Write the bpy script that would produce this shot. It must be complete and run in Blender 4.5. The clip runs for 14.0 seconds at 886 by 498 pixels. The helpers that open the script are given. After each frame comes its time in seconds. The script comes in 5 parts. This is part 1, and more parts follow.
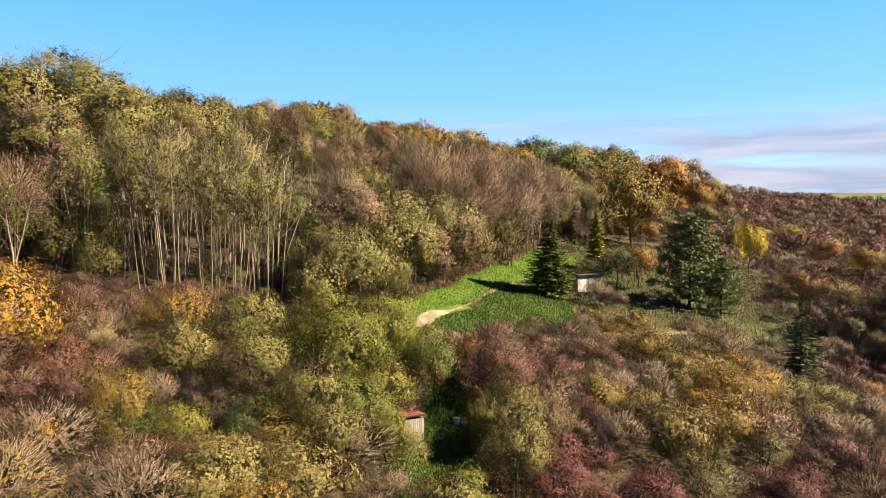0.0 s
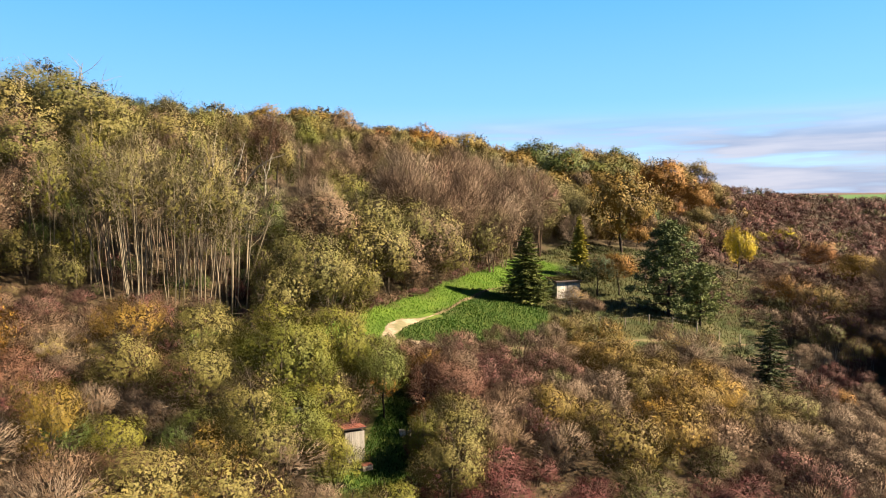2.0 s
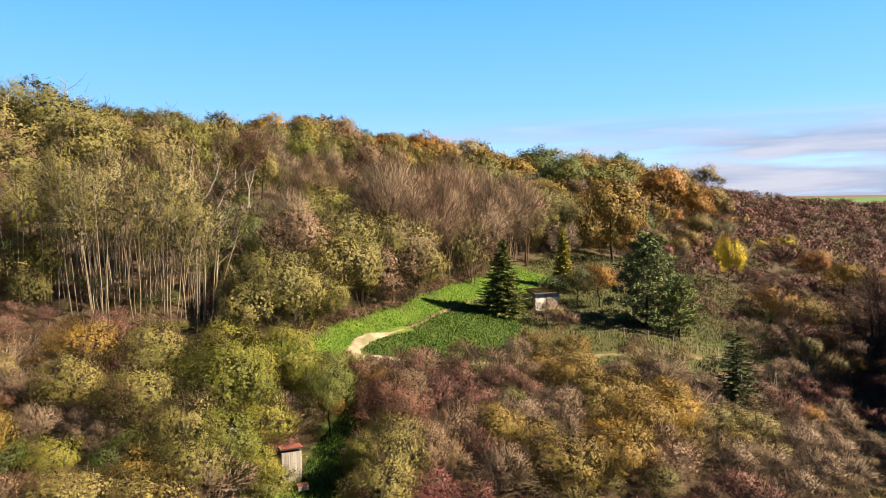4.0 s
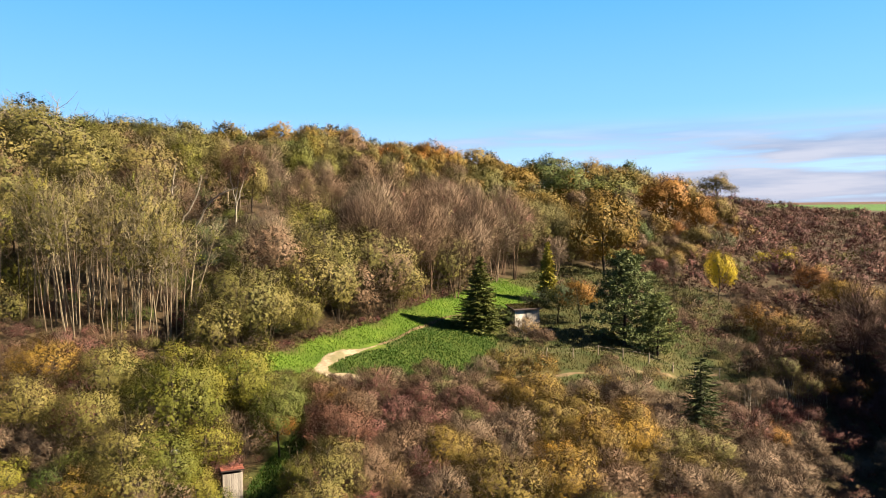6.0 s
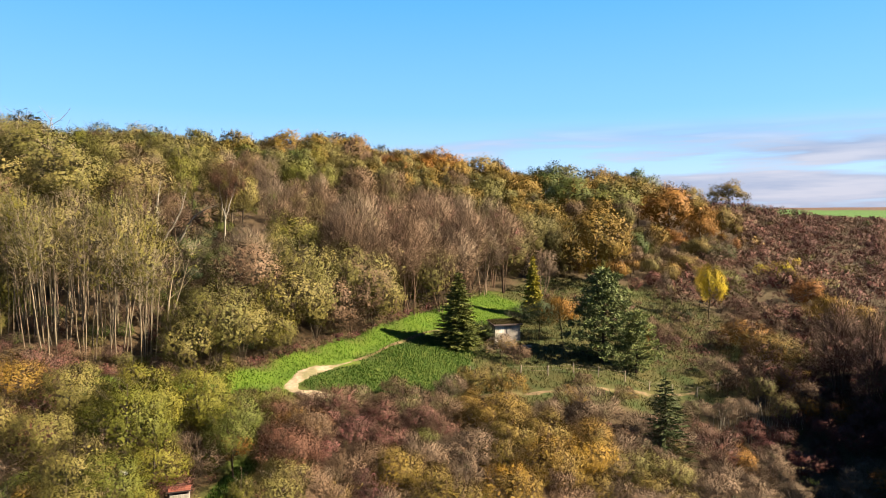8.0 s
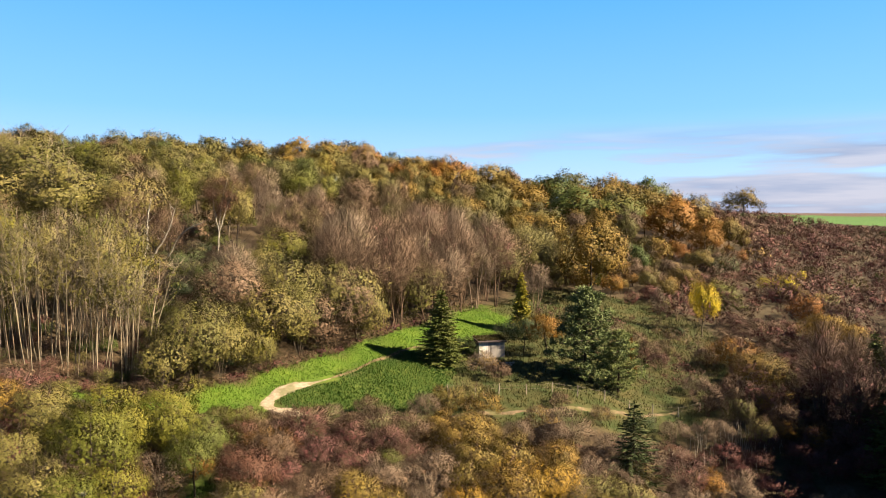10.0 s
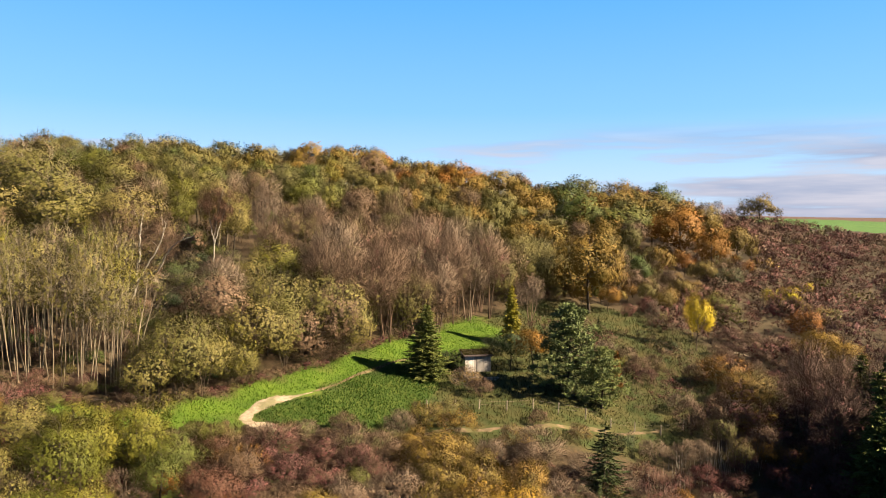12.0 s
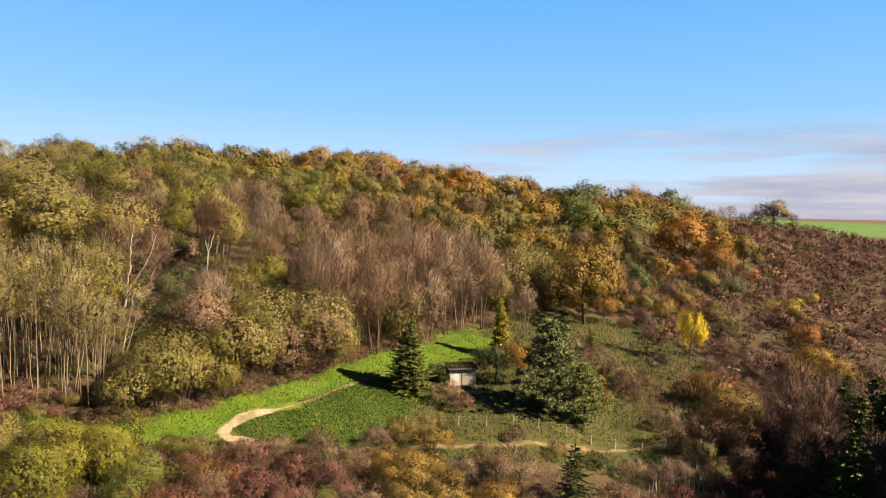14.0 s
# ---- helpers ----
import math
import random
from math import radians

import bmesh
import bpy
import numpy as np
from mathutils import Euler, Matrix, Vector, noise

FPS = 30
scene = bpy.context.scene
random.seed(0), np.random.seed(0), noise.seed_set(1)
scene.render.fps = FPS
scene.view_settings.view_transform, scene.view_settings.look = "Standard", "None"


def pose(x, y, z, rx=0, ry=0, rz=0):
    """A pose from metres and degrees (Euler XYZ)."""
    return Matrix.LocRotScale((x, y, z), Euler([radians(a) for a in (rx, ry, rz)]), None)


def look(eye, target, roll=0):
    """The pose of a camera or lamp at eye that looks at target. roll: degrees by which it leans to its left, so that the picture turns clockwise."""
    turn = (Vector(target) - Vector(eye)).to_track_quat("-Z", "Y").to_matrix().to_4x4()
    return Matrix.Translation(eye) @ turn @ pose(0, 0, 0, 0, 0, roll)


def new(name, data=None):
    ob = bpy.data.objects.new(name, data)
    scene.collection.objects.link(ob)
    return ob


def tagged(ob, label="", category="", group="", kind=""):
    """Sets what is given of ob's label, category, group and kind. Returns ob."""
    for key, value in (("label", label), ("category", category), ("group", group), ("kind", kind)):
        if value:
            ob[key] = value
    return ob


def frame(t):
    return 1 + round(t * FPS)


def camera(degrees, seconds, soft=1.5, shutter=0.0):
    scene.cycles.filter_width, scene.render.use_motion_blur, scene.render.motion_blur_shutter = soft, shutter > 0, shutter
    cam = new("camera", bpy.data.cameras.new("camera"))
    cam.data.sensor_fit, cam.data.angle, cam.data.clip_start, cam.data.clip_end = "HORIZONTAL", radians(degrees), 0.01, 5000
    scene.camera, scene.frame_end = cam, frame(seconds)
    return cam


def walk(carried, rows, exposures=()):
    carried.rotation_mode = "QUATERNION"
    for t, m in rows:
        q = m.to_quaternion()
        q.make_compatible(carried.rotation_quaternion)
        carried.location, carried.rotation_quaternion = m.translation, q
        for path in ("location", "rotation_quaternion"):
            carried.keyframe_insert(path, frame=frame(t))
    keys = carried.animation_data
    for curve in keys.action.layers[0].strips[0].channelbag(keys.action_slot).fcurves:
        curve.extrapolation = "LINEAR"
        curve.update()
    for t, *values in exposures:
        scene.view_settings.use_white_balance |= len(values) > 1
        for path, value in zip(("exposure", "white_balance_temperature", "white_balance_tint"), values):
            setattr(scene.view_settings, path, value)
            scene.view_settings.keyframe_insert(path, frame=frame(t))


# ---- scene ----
cam = camera(63.9, 14.0, soft=1.0)
METRES, EYE, TILT, LEAN, TURN = 40.0, 20.0, -3.0, 0.2, 0.0
ROWS = [
    (0.0, 0.0, 0.0, 0.0, 0.0, 0.0, -0.0),
    (0.5, 0.0279, -0.0005, 0.0027, 0.28, 0.02, 0.09),
    (1.0, 0.0592, -0.0016, 0.0069, 0.55, 0.05, 0.16),
    (1.5, 0.0908, -0.0024, 0.0121, 0.85, 0.11, 0.21),
    (2.0, 0.1254, -0.0031, 0.0188, 1.27, 0.14, 0.28),
    (2.5, 0.1593, -0.0033, 0.0256, 1.66, 0.16, 0.33),
    (3.0, 0.1945, -0.0038, 0.0332, 2.06, 0.2, 0.37),
    (5.5, 0.3763, -0.0176, 0.0808, 4.32, 0.58, 0.18),
    (6.0, 0.4127, -0.0216, 0.0912, 4.79, 0.64, 0.08),
    (6.5, 0.4484, -0.0251, 0.1017, 5.23, 0.69, 0.0),
    (7.0, 0.4843, -0.028, 0.1138, 5.71, 0.72, -0.09),
    (7.5, 0.5192, -0.0298, 0.1267, 6.15, 0.74, -0.19),
    (8.0, 0.5545, -0.0316, 0.1395, 6.61, 0.75, -0.3),
    (10.5, 0.7221, -0.0401, 0.208, 9.06, 0.81, -0.93),
    (11.0, 0.7542, -0.0401, 0.2216, 9.55, 0.78, -1.09),
    (11.5, 0.786, -0.0393, 0.2355, 10.03, 0.74, -1.22),
    (12.0, 0.8178, -0.0379, 0.2501, 10.52, 0.68, -1.36),
    (12.5, 0.8491, -0.0361, 0.2646, 10.98, 0.62, -1.47),
    (13.0, 0.881, -0.0333, 0.28, 11.45, 0.54, -1.6),
    (13.5, 0.9121, -0.0295, 0.2947, 11.89, 0.48, -1.71),
    (14.0, 0.9436, -0.0252, 0.3098, 12.35, 0.43, -1.82),
]
walk(cam, [(t, pose(0, 0, EYE, TILT, LEAN, TURN) @ pose(METRES * x, METRES * y, METRES * z, 90 + pitch, roll, yaw)) for t, x, y, z, yaw, pitch, roll in ROWS],
     [(0.0, 3.1, 6500, 10), (5.5, 3.07, 6500, 10), (10.5, 2.99, 6500, 10.5), (12.5, 2.94, 6780, 12), (14.0, 2.91, 7080, 14)])

# ---- daylight: low afternoon sun from the side, blue sky with a bank of cloud over the horizon ----
SUN_UP, SUN_ROUND = 36.0, 94.0
SKY_GAIN = 2.6
world = bpy.data.worlds.new("sky")
scene.world = world
world.use_nodes = True


def sky_nodes():
    tree = world.node_tree
    n, l = tree.nodes, tree.links
    n.clear()
    out, bg = n.new("ShaderNodeOutputWorld"), n.new("ShaderNodeBackground")
    sky = n.new("ShaderNodeTexSky")
    sky.sky_type, sky.sun_disc = "NISHITA", False
    sky.sun_elevation, sky.sun_rotation = radians(SUN_UP), radians(SUN_ROUND)
    sky.air_density, sky.dust_density, sky.ozone_density, sky.altitude = 1.0, 0.05, 4.0, 200
    tc = n.new("ShaderNodeTexCoord")
    sep = n.new("ShaderNodeSeparateXYZ")
    l.new(tc.outputs["Generated"], sep.inputs[0])
    # flat streaks of cloud, stretched along the horizon
    mp = n.new("ShaderNodeMapping")
    mp.inputs["Scale"].default_value = (2.2, 2.2, 24.0)
    mp.inputs["Location"].default_value = (0.35, 0.1, 0.2)
    l.new(tc.outputs["Generated"], mp.inputs[0])
    nz = n.new("ShaderNodeTexNoise")
    nz.inputs["Scale"].default_value, nz.inputs["Detail"].default_value, nz.inputs["Roughness"].default_value = 1.5, 5.0, 0.52
    l.new(mp.outputs[0], nz.inputs["Vector"])
    bank = n.new("ShaderNodeMath")  # more cloud towards the east
    bank.operation = "MULTIPLY_ADD"
    bank.inputs[1].default_value = 0.26
    l.new(sep.outputs["X"], bank.inputs[0])
    l.new(nz.outputs["Fac"], bank.inputs[2])
    cover = n.new("ShaderNodeValToRGB")
    cover.color_ramp.elements[0].position, cover.color_ramp.elements[1].position = 0.45, 0.58
    l.new(bank.outputs[0], cover.inputs[0])
    band = n.new("ShaderNodeValToRGB")
    r = band.color_ramp
    r.elements[0].position, r.elements[0].color = 0.0, (0.9, 0.9, 0.9, 1)
    r.elements[1].position, r.elements[1].color = 0.135, (0, 0, 0, 1)
    e = r.elements.new(0.09)
    e.color = (0.8, 0.8, 0.8, 1)
    l.new(sep.outputs["Z"], band.inputs[0])
    mul = n.new("ShaderNodeMath")
    mul.operation = "MULTIPLY"
    l.new(cover.outputs[0], mul.inputs[0])
    l.new(band.outputs[0], mul.inputs[1])
    # clear azure overhead, paling to the horizon
    air = n.new("ShaderNodeValToRGB")
    r = air.color_ramp
    r.elements[0].position, r.elements[0].color = 0.0, (0.56, 0.72, 0.95, 1)
    r.elements[1].position, r.elements[1].color = 1.0, (0.025, 0.09, 0.26, 1)
    for at, col in ((0.07, (0.42, 0.67, 0.98, 1)), (0.15, (0.22, 0.56, 0.99, 1)), (0.29, (0.105, 0.45, 0.97, 1)), (0.5, (0.055, 0.2, 0.5, 1))):
        e = r.elements.new(at)
        e.color = col
    l.new(sep.outputs["Z"], air.inputs[0])
    bright = n.new("ShaderNodeVectorMath")
    bright.operation = "SCALE"
    bright.inputs["Scale"].default_value = SKY_GAIN
    l.new(air.outputs[0], bright.inputs[0])
    clear = n.new("ShaderNodeMix")
    clear.data_type = "RGBA"
    clear.inputs["Factor"].default_value = 0.93
    l.new(sky.outputs[0], clear.inputs["A"])
    l.new(bright.outputs[0], clear.inputs["B"])
    # the clouds themselves: white heads, mauve-grey bases
    tone = n.new("ShaderNodeTexNoise")
    tone.inputs["Scale"].default_value, tone.inputs["Detail"].default_value = 3.0, 4.0
    l.new(mp.outputs[0], tone.inputs["Vector"])
    cloud = n.new("ShaderNodeValToRGB")
    r = cloud.color_ramp
    r.elements[0].position, r.elements[0].color = 0.4, (0.37, 0.41, 0.57, 1)
    r.elements[1].position, r.elements[1].color = 0.68, (0.63, 0.61, 0.7, 1)
    l.new(tone.outputs["Fac"], cloud.inputs[0])
    lit = n.new("ShaderNodeVectorMath")
    lit.operation = "SCALE"
    lit.inputs["Scale"].default_value = SKY_GAIN
    l.new(cloud.outputs[0], lit.inputs[0])
    mix = n.new("ShaderNodeMix")
    mix.data_type = "RGBA"
    l.new(mul.outputs[0], mix.inputs["Factor"])
    l.new(clear.outputs["Result"], mix.inputs["A"])
    l.new(lit.outputs[0], mix.inputs["B"])
    l.new(mix.outputs["Result"], bg.inputs["Color"])
    bg.inputs["Strength"].default_value = 0.0525
    l.new(bg.outputs[0], out.inputs[0])


sky_nodes()
sun = new("sun", bpy.data.lights.new("sun", "SUN"))
sun.data.energy, sun.data.angle, sun.data.color = 5.0, radians(0.55), (1.0, 0.81, 0.58)
a, e = radians(SUN_ROUND), radians(SUN_UP)
sun.matrix_world = look((0, 0, 80), (-math.sin(a) * math.cos(e), -math.cos(a) * math.cos(e), 80 - math.sin(e)))


# ---- materials ----
def material(name, build, rough=0.85):
    m = bpy.data.materials.new(name)
    m.use_nodes = True
    n, l = m.node_tree.nodes, m.node_tree.links
    p = n["Principled BSDF"]
    p.inputs["Roughness"].default_value = rough
    p.inputs["Specular IOR Level"].default_value = 0.15
    build(n, l, p)
    return m


def ramp(n, stops):
    r = n.new("ShaderNodeValToRGB")
    el = r.color_ramp.elements
    for i, (at, c) in enumerate(stops):
        s = el[i] if i < 2 else el.new(at)
        s.position, s.color = at, (*c, 1)
    return r


def noise_node(n, l, scale, detail=4.0, coord="Object", rough=0.55, stretch=None):
    tc = n.new("ShaderNodeTexCoord")
    t = n.new("ShaderNodeTexNoise")
    t.inputs["Scale"].default_value, t.inputs["Detail"].default_value, t.inputs["Roughness"].default_value = scale, detail, rough
    if stretch:
        mp = n.new("ShaderNodeMapping")
        mp.inputs["Scale"].default_value = stretch
        l.new(tc.outputs[coord], mp.inputs[0])
        l.new(mp.outputs[0], t.inputs["Vector"])
    else:
        l.new(tc.outputs[coord], t.inputs["Vector"])
    return t


def mixed(n, l, fac, a, b, mode="MIX"):
    m = n.new("ShaderNodeMix")
    m.data_type, m.blend_type = "RGBA", mode
    for socket, v in (("Factor", fac), ("A", a), ("B", b)):
        if isinstance(v, (int, float)):
            m.inputs[socket].default_value = v
        elif isinstance(v, tuple):
            m.inputs[socket].default_value = (*v, 1)
        else:
            l.new(v, m.inputs[socket])
    return m.outputs["Result"]


def leaf_material(name, tones, thin=0.04):
    """Leaves: a tone for each tree, another for each leaf, and patches over the crown; thin leaves let some light through."""
    def build(n, l, p):
        geo, info = n.new("ShaderNodeNewGeometry"), n.new("ShaderNodeObjectInfo")
        patch = noise_node(n, l, 0.45, 2.0)
        add = n.new("ShaderNodeMath")
        add.operation = "MULTIPLY_ADD"
        add.inputs[1].default_value, add.inputs[2].default_value = 0.2, 0.04
        l.new(geo.outputs["Random Per Island"], add.inputs[0])
        add2 = n.new("ShaderNodeMath")
        add2.operation = "MULTIPLY_ADD"
        add2.inputs[1].default_value = 0.45
        l.new(info.outputs["Random"], add2.inputs[0])
        l.new(add.outputs[0], add2.inputs[2])
        add3 = n.new("ShaderNodeMath")
        add3.operation = "MULTIPLY_ADD"
        add3.inputs[1].default_value = 0.5
        l.new(patch.outputs["Fac"], add3.inputs[0])
        l.new(add2.outputs[0], add3.inputs[2])
        k = len(tones) - 1
        r = ramp(n, [(0.18 + 0.64 * i / k, c) for i, c in enumerate(tones)])
        l.new(add3.outputs[0], r.inputs[0])
        l.new(r.outputs[0], p.inputs["Base Color"])
        p.inputs["Specular IOR Level"].default_value = 0.12
        tr = n.new("ShaderNodeBsdfTranslucent")
        l.new(r.outputs[0], tr.inputs["Color"])
        ms = n.new("ShaderNodeMixShader")
        ms.inputs[0].default_value = thin
        l.new(p.outputs[0], ms.inputs[1])
        l.new(tr.outputs[0], ms.inputs[2])
        l.new(ms.outputs[0], n["Material Output"].inputs[0])
    return material(name, build, 0.7)


def bark_material(name, dark, light, scale=3.0):
    def build(n, l, p):
        t = noise_node(n, l, scale, 5.0, stretch=(1, 1, 0.25))
        r = ramp(n, [(0.3, dark), (0.7, light)])
        l.new(t.outputs["Fac"], r.inputs[0])
        info = n.new("ShaderNodeObjectInfo")
        c = mixed(n, l, info.outputs["Random"], r.outputs[0], light)
        half = mixed(n, l, 0.35, r.outputs[0], c)
        l.new(half, p.inputs["Base Color"])
        b = n.new("ShaderNodeBump")
        b.inputs["Strength"].default_value, b.inputs["Distance"].default_value = 0.5, 0.03
        l.new(t.outputs["Fac"], b.inputs["Height"])
        l.new(b.outputs[0], p.inputs["Normal"])
    return material(name, build, 0.9)


LEAF = {
    "olive": leaf_material("olive_leaves", [(0.0222, 0.0241, 0.00485), (0.0381, 0.0373, 0.00785), (0.0552, 0.0494, 0.0112), (0.0704, 0.058, 0.0158)]),
    "yellowgreen": leaf_material("yellow_green_leaves", [(0.0219, 0.0271, 0.00282), (0.0361, 0.0406, 0.00396), (0.0506, 0.0513, 0.00509), (0.0659, 0.059, 0.00641)]),
    "green": leaf_material("green_leaves", [(0.0101, 0.0185, 0.00308), (0.0179, 0.0291, 0.0042), (0.0308, 0.0409, 0.00588), (0.0476, 0.0504, 0.00808)]),
    "brown": leaf_material("brown_dry_leaves", [(0.0267, 0.0165, 0.0096), (0.0417, 0.0258, 0.0144), (0.0556, 0.0346, 0.0192), (0.0667, 0.0423, 0.0251)]),
    "gold": leaf_material("golden_brown_leaves", [(0.0328, 0.0272, 0.00426), (0.0524, 0.0392, 0.00576), (0.0727, 0.0486, 0.00675), (0.0894, 0.0529, 0.00772)]),
    "orange": leaf_material("orange_leaves", [(0.0544, 0.0333, 0.0036), (0.0799, 0.0425, 0.00416), (0.102, 0.0465, 0.00472), (0.0985, 0.0366, 0.00499)]),
    "yellow": leaf_material("yellow_leaves", [(0.148, 0.127, 0.00537), (0.203, 0.171, 0.00634), (0.236, 0.199, 0.00708), (0.23, 0.171, 0.00708)]),
    "lime": leaf_material("yellow_green_scale_leaves", [(0.0873, 0.084, 0.0101), (0.127, 0.118, 0.0121), (0.168, 0.144, 0.0148), (0.195, 0.159, 0.0175)]),
    "amber": leaf_material("amber_leaves", [(0.0653, 0.0403, 0.00355), (0.0916, 0.0557, 0.00419), (0.109, 0.0653, 0.00464), (0.109, 0.0576, 0.00464)]),
    "russet": leaf_material("russet_leaves", [(0.0238, 0.0119, 0.00806), (0.0352, 0.0161, 0.0101), (0.0452, 0.019, 0.0106), (0.0524, 0.0267, 0.0136)]),
    "crimson": leaf_material("dark_red_leaves", [(0.0219, 0.00638, 0.00595), (0.0333, 0.00904, 0.00836), (0.0438, 0.0117, 0.0107), (0.0428, 0.0192, 0.0143)]),
    "mauve": leaf_material("purple_brown_leaves", [(0.0289, 0.0106, 0.0103), (0.0433, 0.0152, 0.0144), (0.0593, 0.0199, 0.0184), (0.0686, 0.027, 0.0218)]),
    "needle": leaf_material("dark_green_needles", [(0.0128, 0.0188, 0.00471), (0.0221, 0.0314, 0.00672), (0.0361, 0.0477, 0.00941), (0.0554, 0.0627, 0.0121)], 0.05),
    "blueneedle": leaf_material("blue_green_needles", [(0.0332, 0.0459, 0.0169), (0.0531, 0.0694, 0.0223), (0.0785, 0.0943, 0.0281), (0.103, 0.114, 0.0328)], 0.05),
    "evergreen": leaf_material("dark_evergreen_leaves", [(0.00558, 0.0112, 0.00371), (0.00926, 0.0167, 0.00523), (0.013, 0.0223, 0.0067), (0.0223, 0.0298, 0.00748)], 0.05),
    "grass": leaf_material("grass_blades", [(0.0151, 0.041, 0.00218), (0.0234, 0.0616, 0.0029), (0.033, 0.0762, 0.004), (0.0412, 0.0798, 0.00581)], 0.35),
    "deepgrass": leaf_material("deep_grass_blades", [(0.00655, 0.0196, 0.00215), (0.011, 0.0301, 0.00288), (0.0165, 0.0392, 0.00395), (0.0241, 0.0438, 0.00575)], 0.3),
    "drygrass": leaf_material("dry_grass_blades", [(0.0082, 0.0134, 0.00172), (0.0143, 0.0183, 0.00241), (0.0233, 0.0203, 0.00411), (0.0315, 0.022, 0.00685)], 0.3),
}
BARK = {
    "grey": bark_material("grey_bark", (0.021, 0.0162, 0.0105), (0.0533, 0.0419, 0.0286)),
    "brown": bark_material("brown_bark", (0.00952, 0.00728, 0.00533), (0.0286, 0.021, 0.0153)),
    "pale": bark_material("pale_bark", (0.0493, 0.0403, 0.026), (0.112, 0.0944, 0.065)),
    "white": bark_material("white_bark", (0.107, 0.096, 0.0762), (0.206, 0.188, 0.157)),
    "twig": bark_material("twig_bark", (0.0287, 0.0184, 0.0115), (0.0631, 0.041, 0.0259)),
    "mauve": bark_material("purple_twig_bark", (0.0202, 0.0118, 0.0092), (0.0426, 0.0258, 0.0196)),
    "ash": bark_material("ash_grey_twig_bark", (0.0466, 0.0342, 0.0238), (0.1, 0.0752, 0.0532)),
}


def ground_build(n, l, p):
    def attr(name):
        a = n.new("ShaderNodeAttribute")
        a.attribute_name = name
        return a.outputs["Fac"]
    fine, mid, big = noise_node(n, l, 3.0, 6.0), noise_node(n, l, 0.35, 5.0), noise_node(n, l, 0.05, 3.0)
    litter = ramp(n, [(0.3, (0.0113, 0.00818, 0.0044)), (0.55, (0.0264, 0.0176, 0.00818)), (0.75, (0.0472, 0.0302, 0.0139))])
    l.new(fine.outputs["Fac"], litter.inputs[0])
    rough_grass = ramp(n, [(0.35, (0.0132, 0.0205, 0.00339)), (0.65, (0.0314, 0.0278, 0.00778))])
    l.new(mid.outputs["Fac"], rough_grass.inputs[0])
    base = mixed(n, l, attr("rough"), litter.outputs[0], rough_grass.outputs[0])
    lawn = ramp(n, [(0.3, (0.0283, 0.0535, 0.00315)), (0.6, (0.0472, 0.0818, 0.0044)), (0.8, (0.0629, 0.0944, 0.00629))])
    l.new(mid.outputs["Fac"], lawn.inputs[0])
    lawn2 = mixed(n, l, 0.25, lawn.outputs[0], rough_grass.outputs[0])
    c = mixed(n, l, attr("grass"), base, lawn2)
    crop = ramp(n, [(0.3, (0.0184, 0.0502, 0.00603)), (0.7, (0.0285, 0.0642, 0.00836))])
    l.new(big.outputs["Fac"], crop.inputs[0])
    c = mixed(n, l, attr("crop"), c, crop.outputs[0])
    plough = ramp(n, [(0.3, (0.0302, 0.0167, 0.0108)), (0.7, (0.0502, 0.0285, 0.0184))])
    l.new(mid.outputs["Fac"], plough.inputs[0])
    c = mixed(n, l, attr("plough"), c, plough.outputs[0])
    l.new(c, p.inputs["Base Color"])
    b = n.new("ShaderNodeBump")
    b.inputs["Strength"].default_value, b.inputs["Distance"].default_value = 0.7, 0.12
    l.new(fine.outputs["Fac"], b.inputs["Height"])
    l.new(b.outputs[0], p.inputs["Normal"])


def path_build(n, l, p):
    t = noise_node(n, l, 2.2, 6.0)
    s = noise_node(n, l, 0.5, 4.0)
    r = ramp(n, [(0.3, (0.1, 0.078, 0.052)), (0.55, (0.14, 0.114, 0.08)), (0.75, (0.185, 0.154, 0.112))])
    l.new(t.outputs["Fac"], r.inputs[0])
    g = ramp(n, [(0.47, (0, 0, 0)), (0.64, (0.629, 0.629, 0.629))])
    l.new(s.outputs["Fac"], g.inputs[0])
    l.new(mixed(n, l, g.outputs[0], r.outputs[0], (0.0425, 0.0472, 0.0141)), p.inputs["Base Color"])
    b = n.new("ShaderNodeBump")
    b.inputs["Strength"].default_value, b.inputs["Distance"].default_value = 0.6, 0.05
    l.new(t.outputs["Fac"], b.inputs["Height"])
    l.new(b.outputs[0], p.inputs["Normal"])


def board_material(name, dark, light):
    def build(n, l, p):
        t = noise_node(n, l, 4.0, 6.0, stretch=(1, 1, 0.12))
        s = noise_node(n, l, 0.9, 3.0)
        r = ramp(n, [(0.3, dark), (0.7, light)])
        l.new(t.outputs["Fac"], r.inputs[0])
        info = n.new("ShaderNodeObjectInfo")
        tone = ramp(n, [(0.0, (0.54, 0.525, 0.51)), (1.0, (1.1, 1.08, 1.05))])
        l.new(info.outputs["Random"], tone.inputs[0])
        c = mixed(n, l, 1.0, r.outputs[0], tone.outputs[0], "MULTIPLY")
        l.new(mixed(n, l, s.outputs["Fac"], c, dark), p.inputs["Base Color"])
        b = n.new("ShaderNodeBump")
        b.inputs["Strength"].default_value, b.inputs["Distance"].default_value = 0.4, 0.01
        l.new(t.outputs["Fac"], b.inputs["Height"])
        l.new(b.outputs[0], p.inputs["Normal"])
    return material(name, build, 0.85)


GROUND = material("ground", ground_build, 0.95)
DIRT = material("pale_dirt", path_build, 0.95)


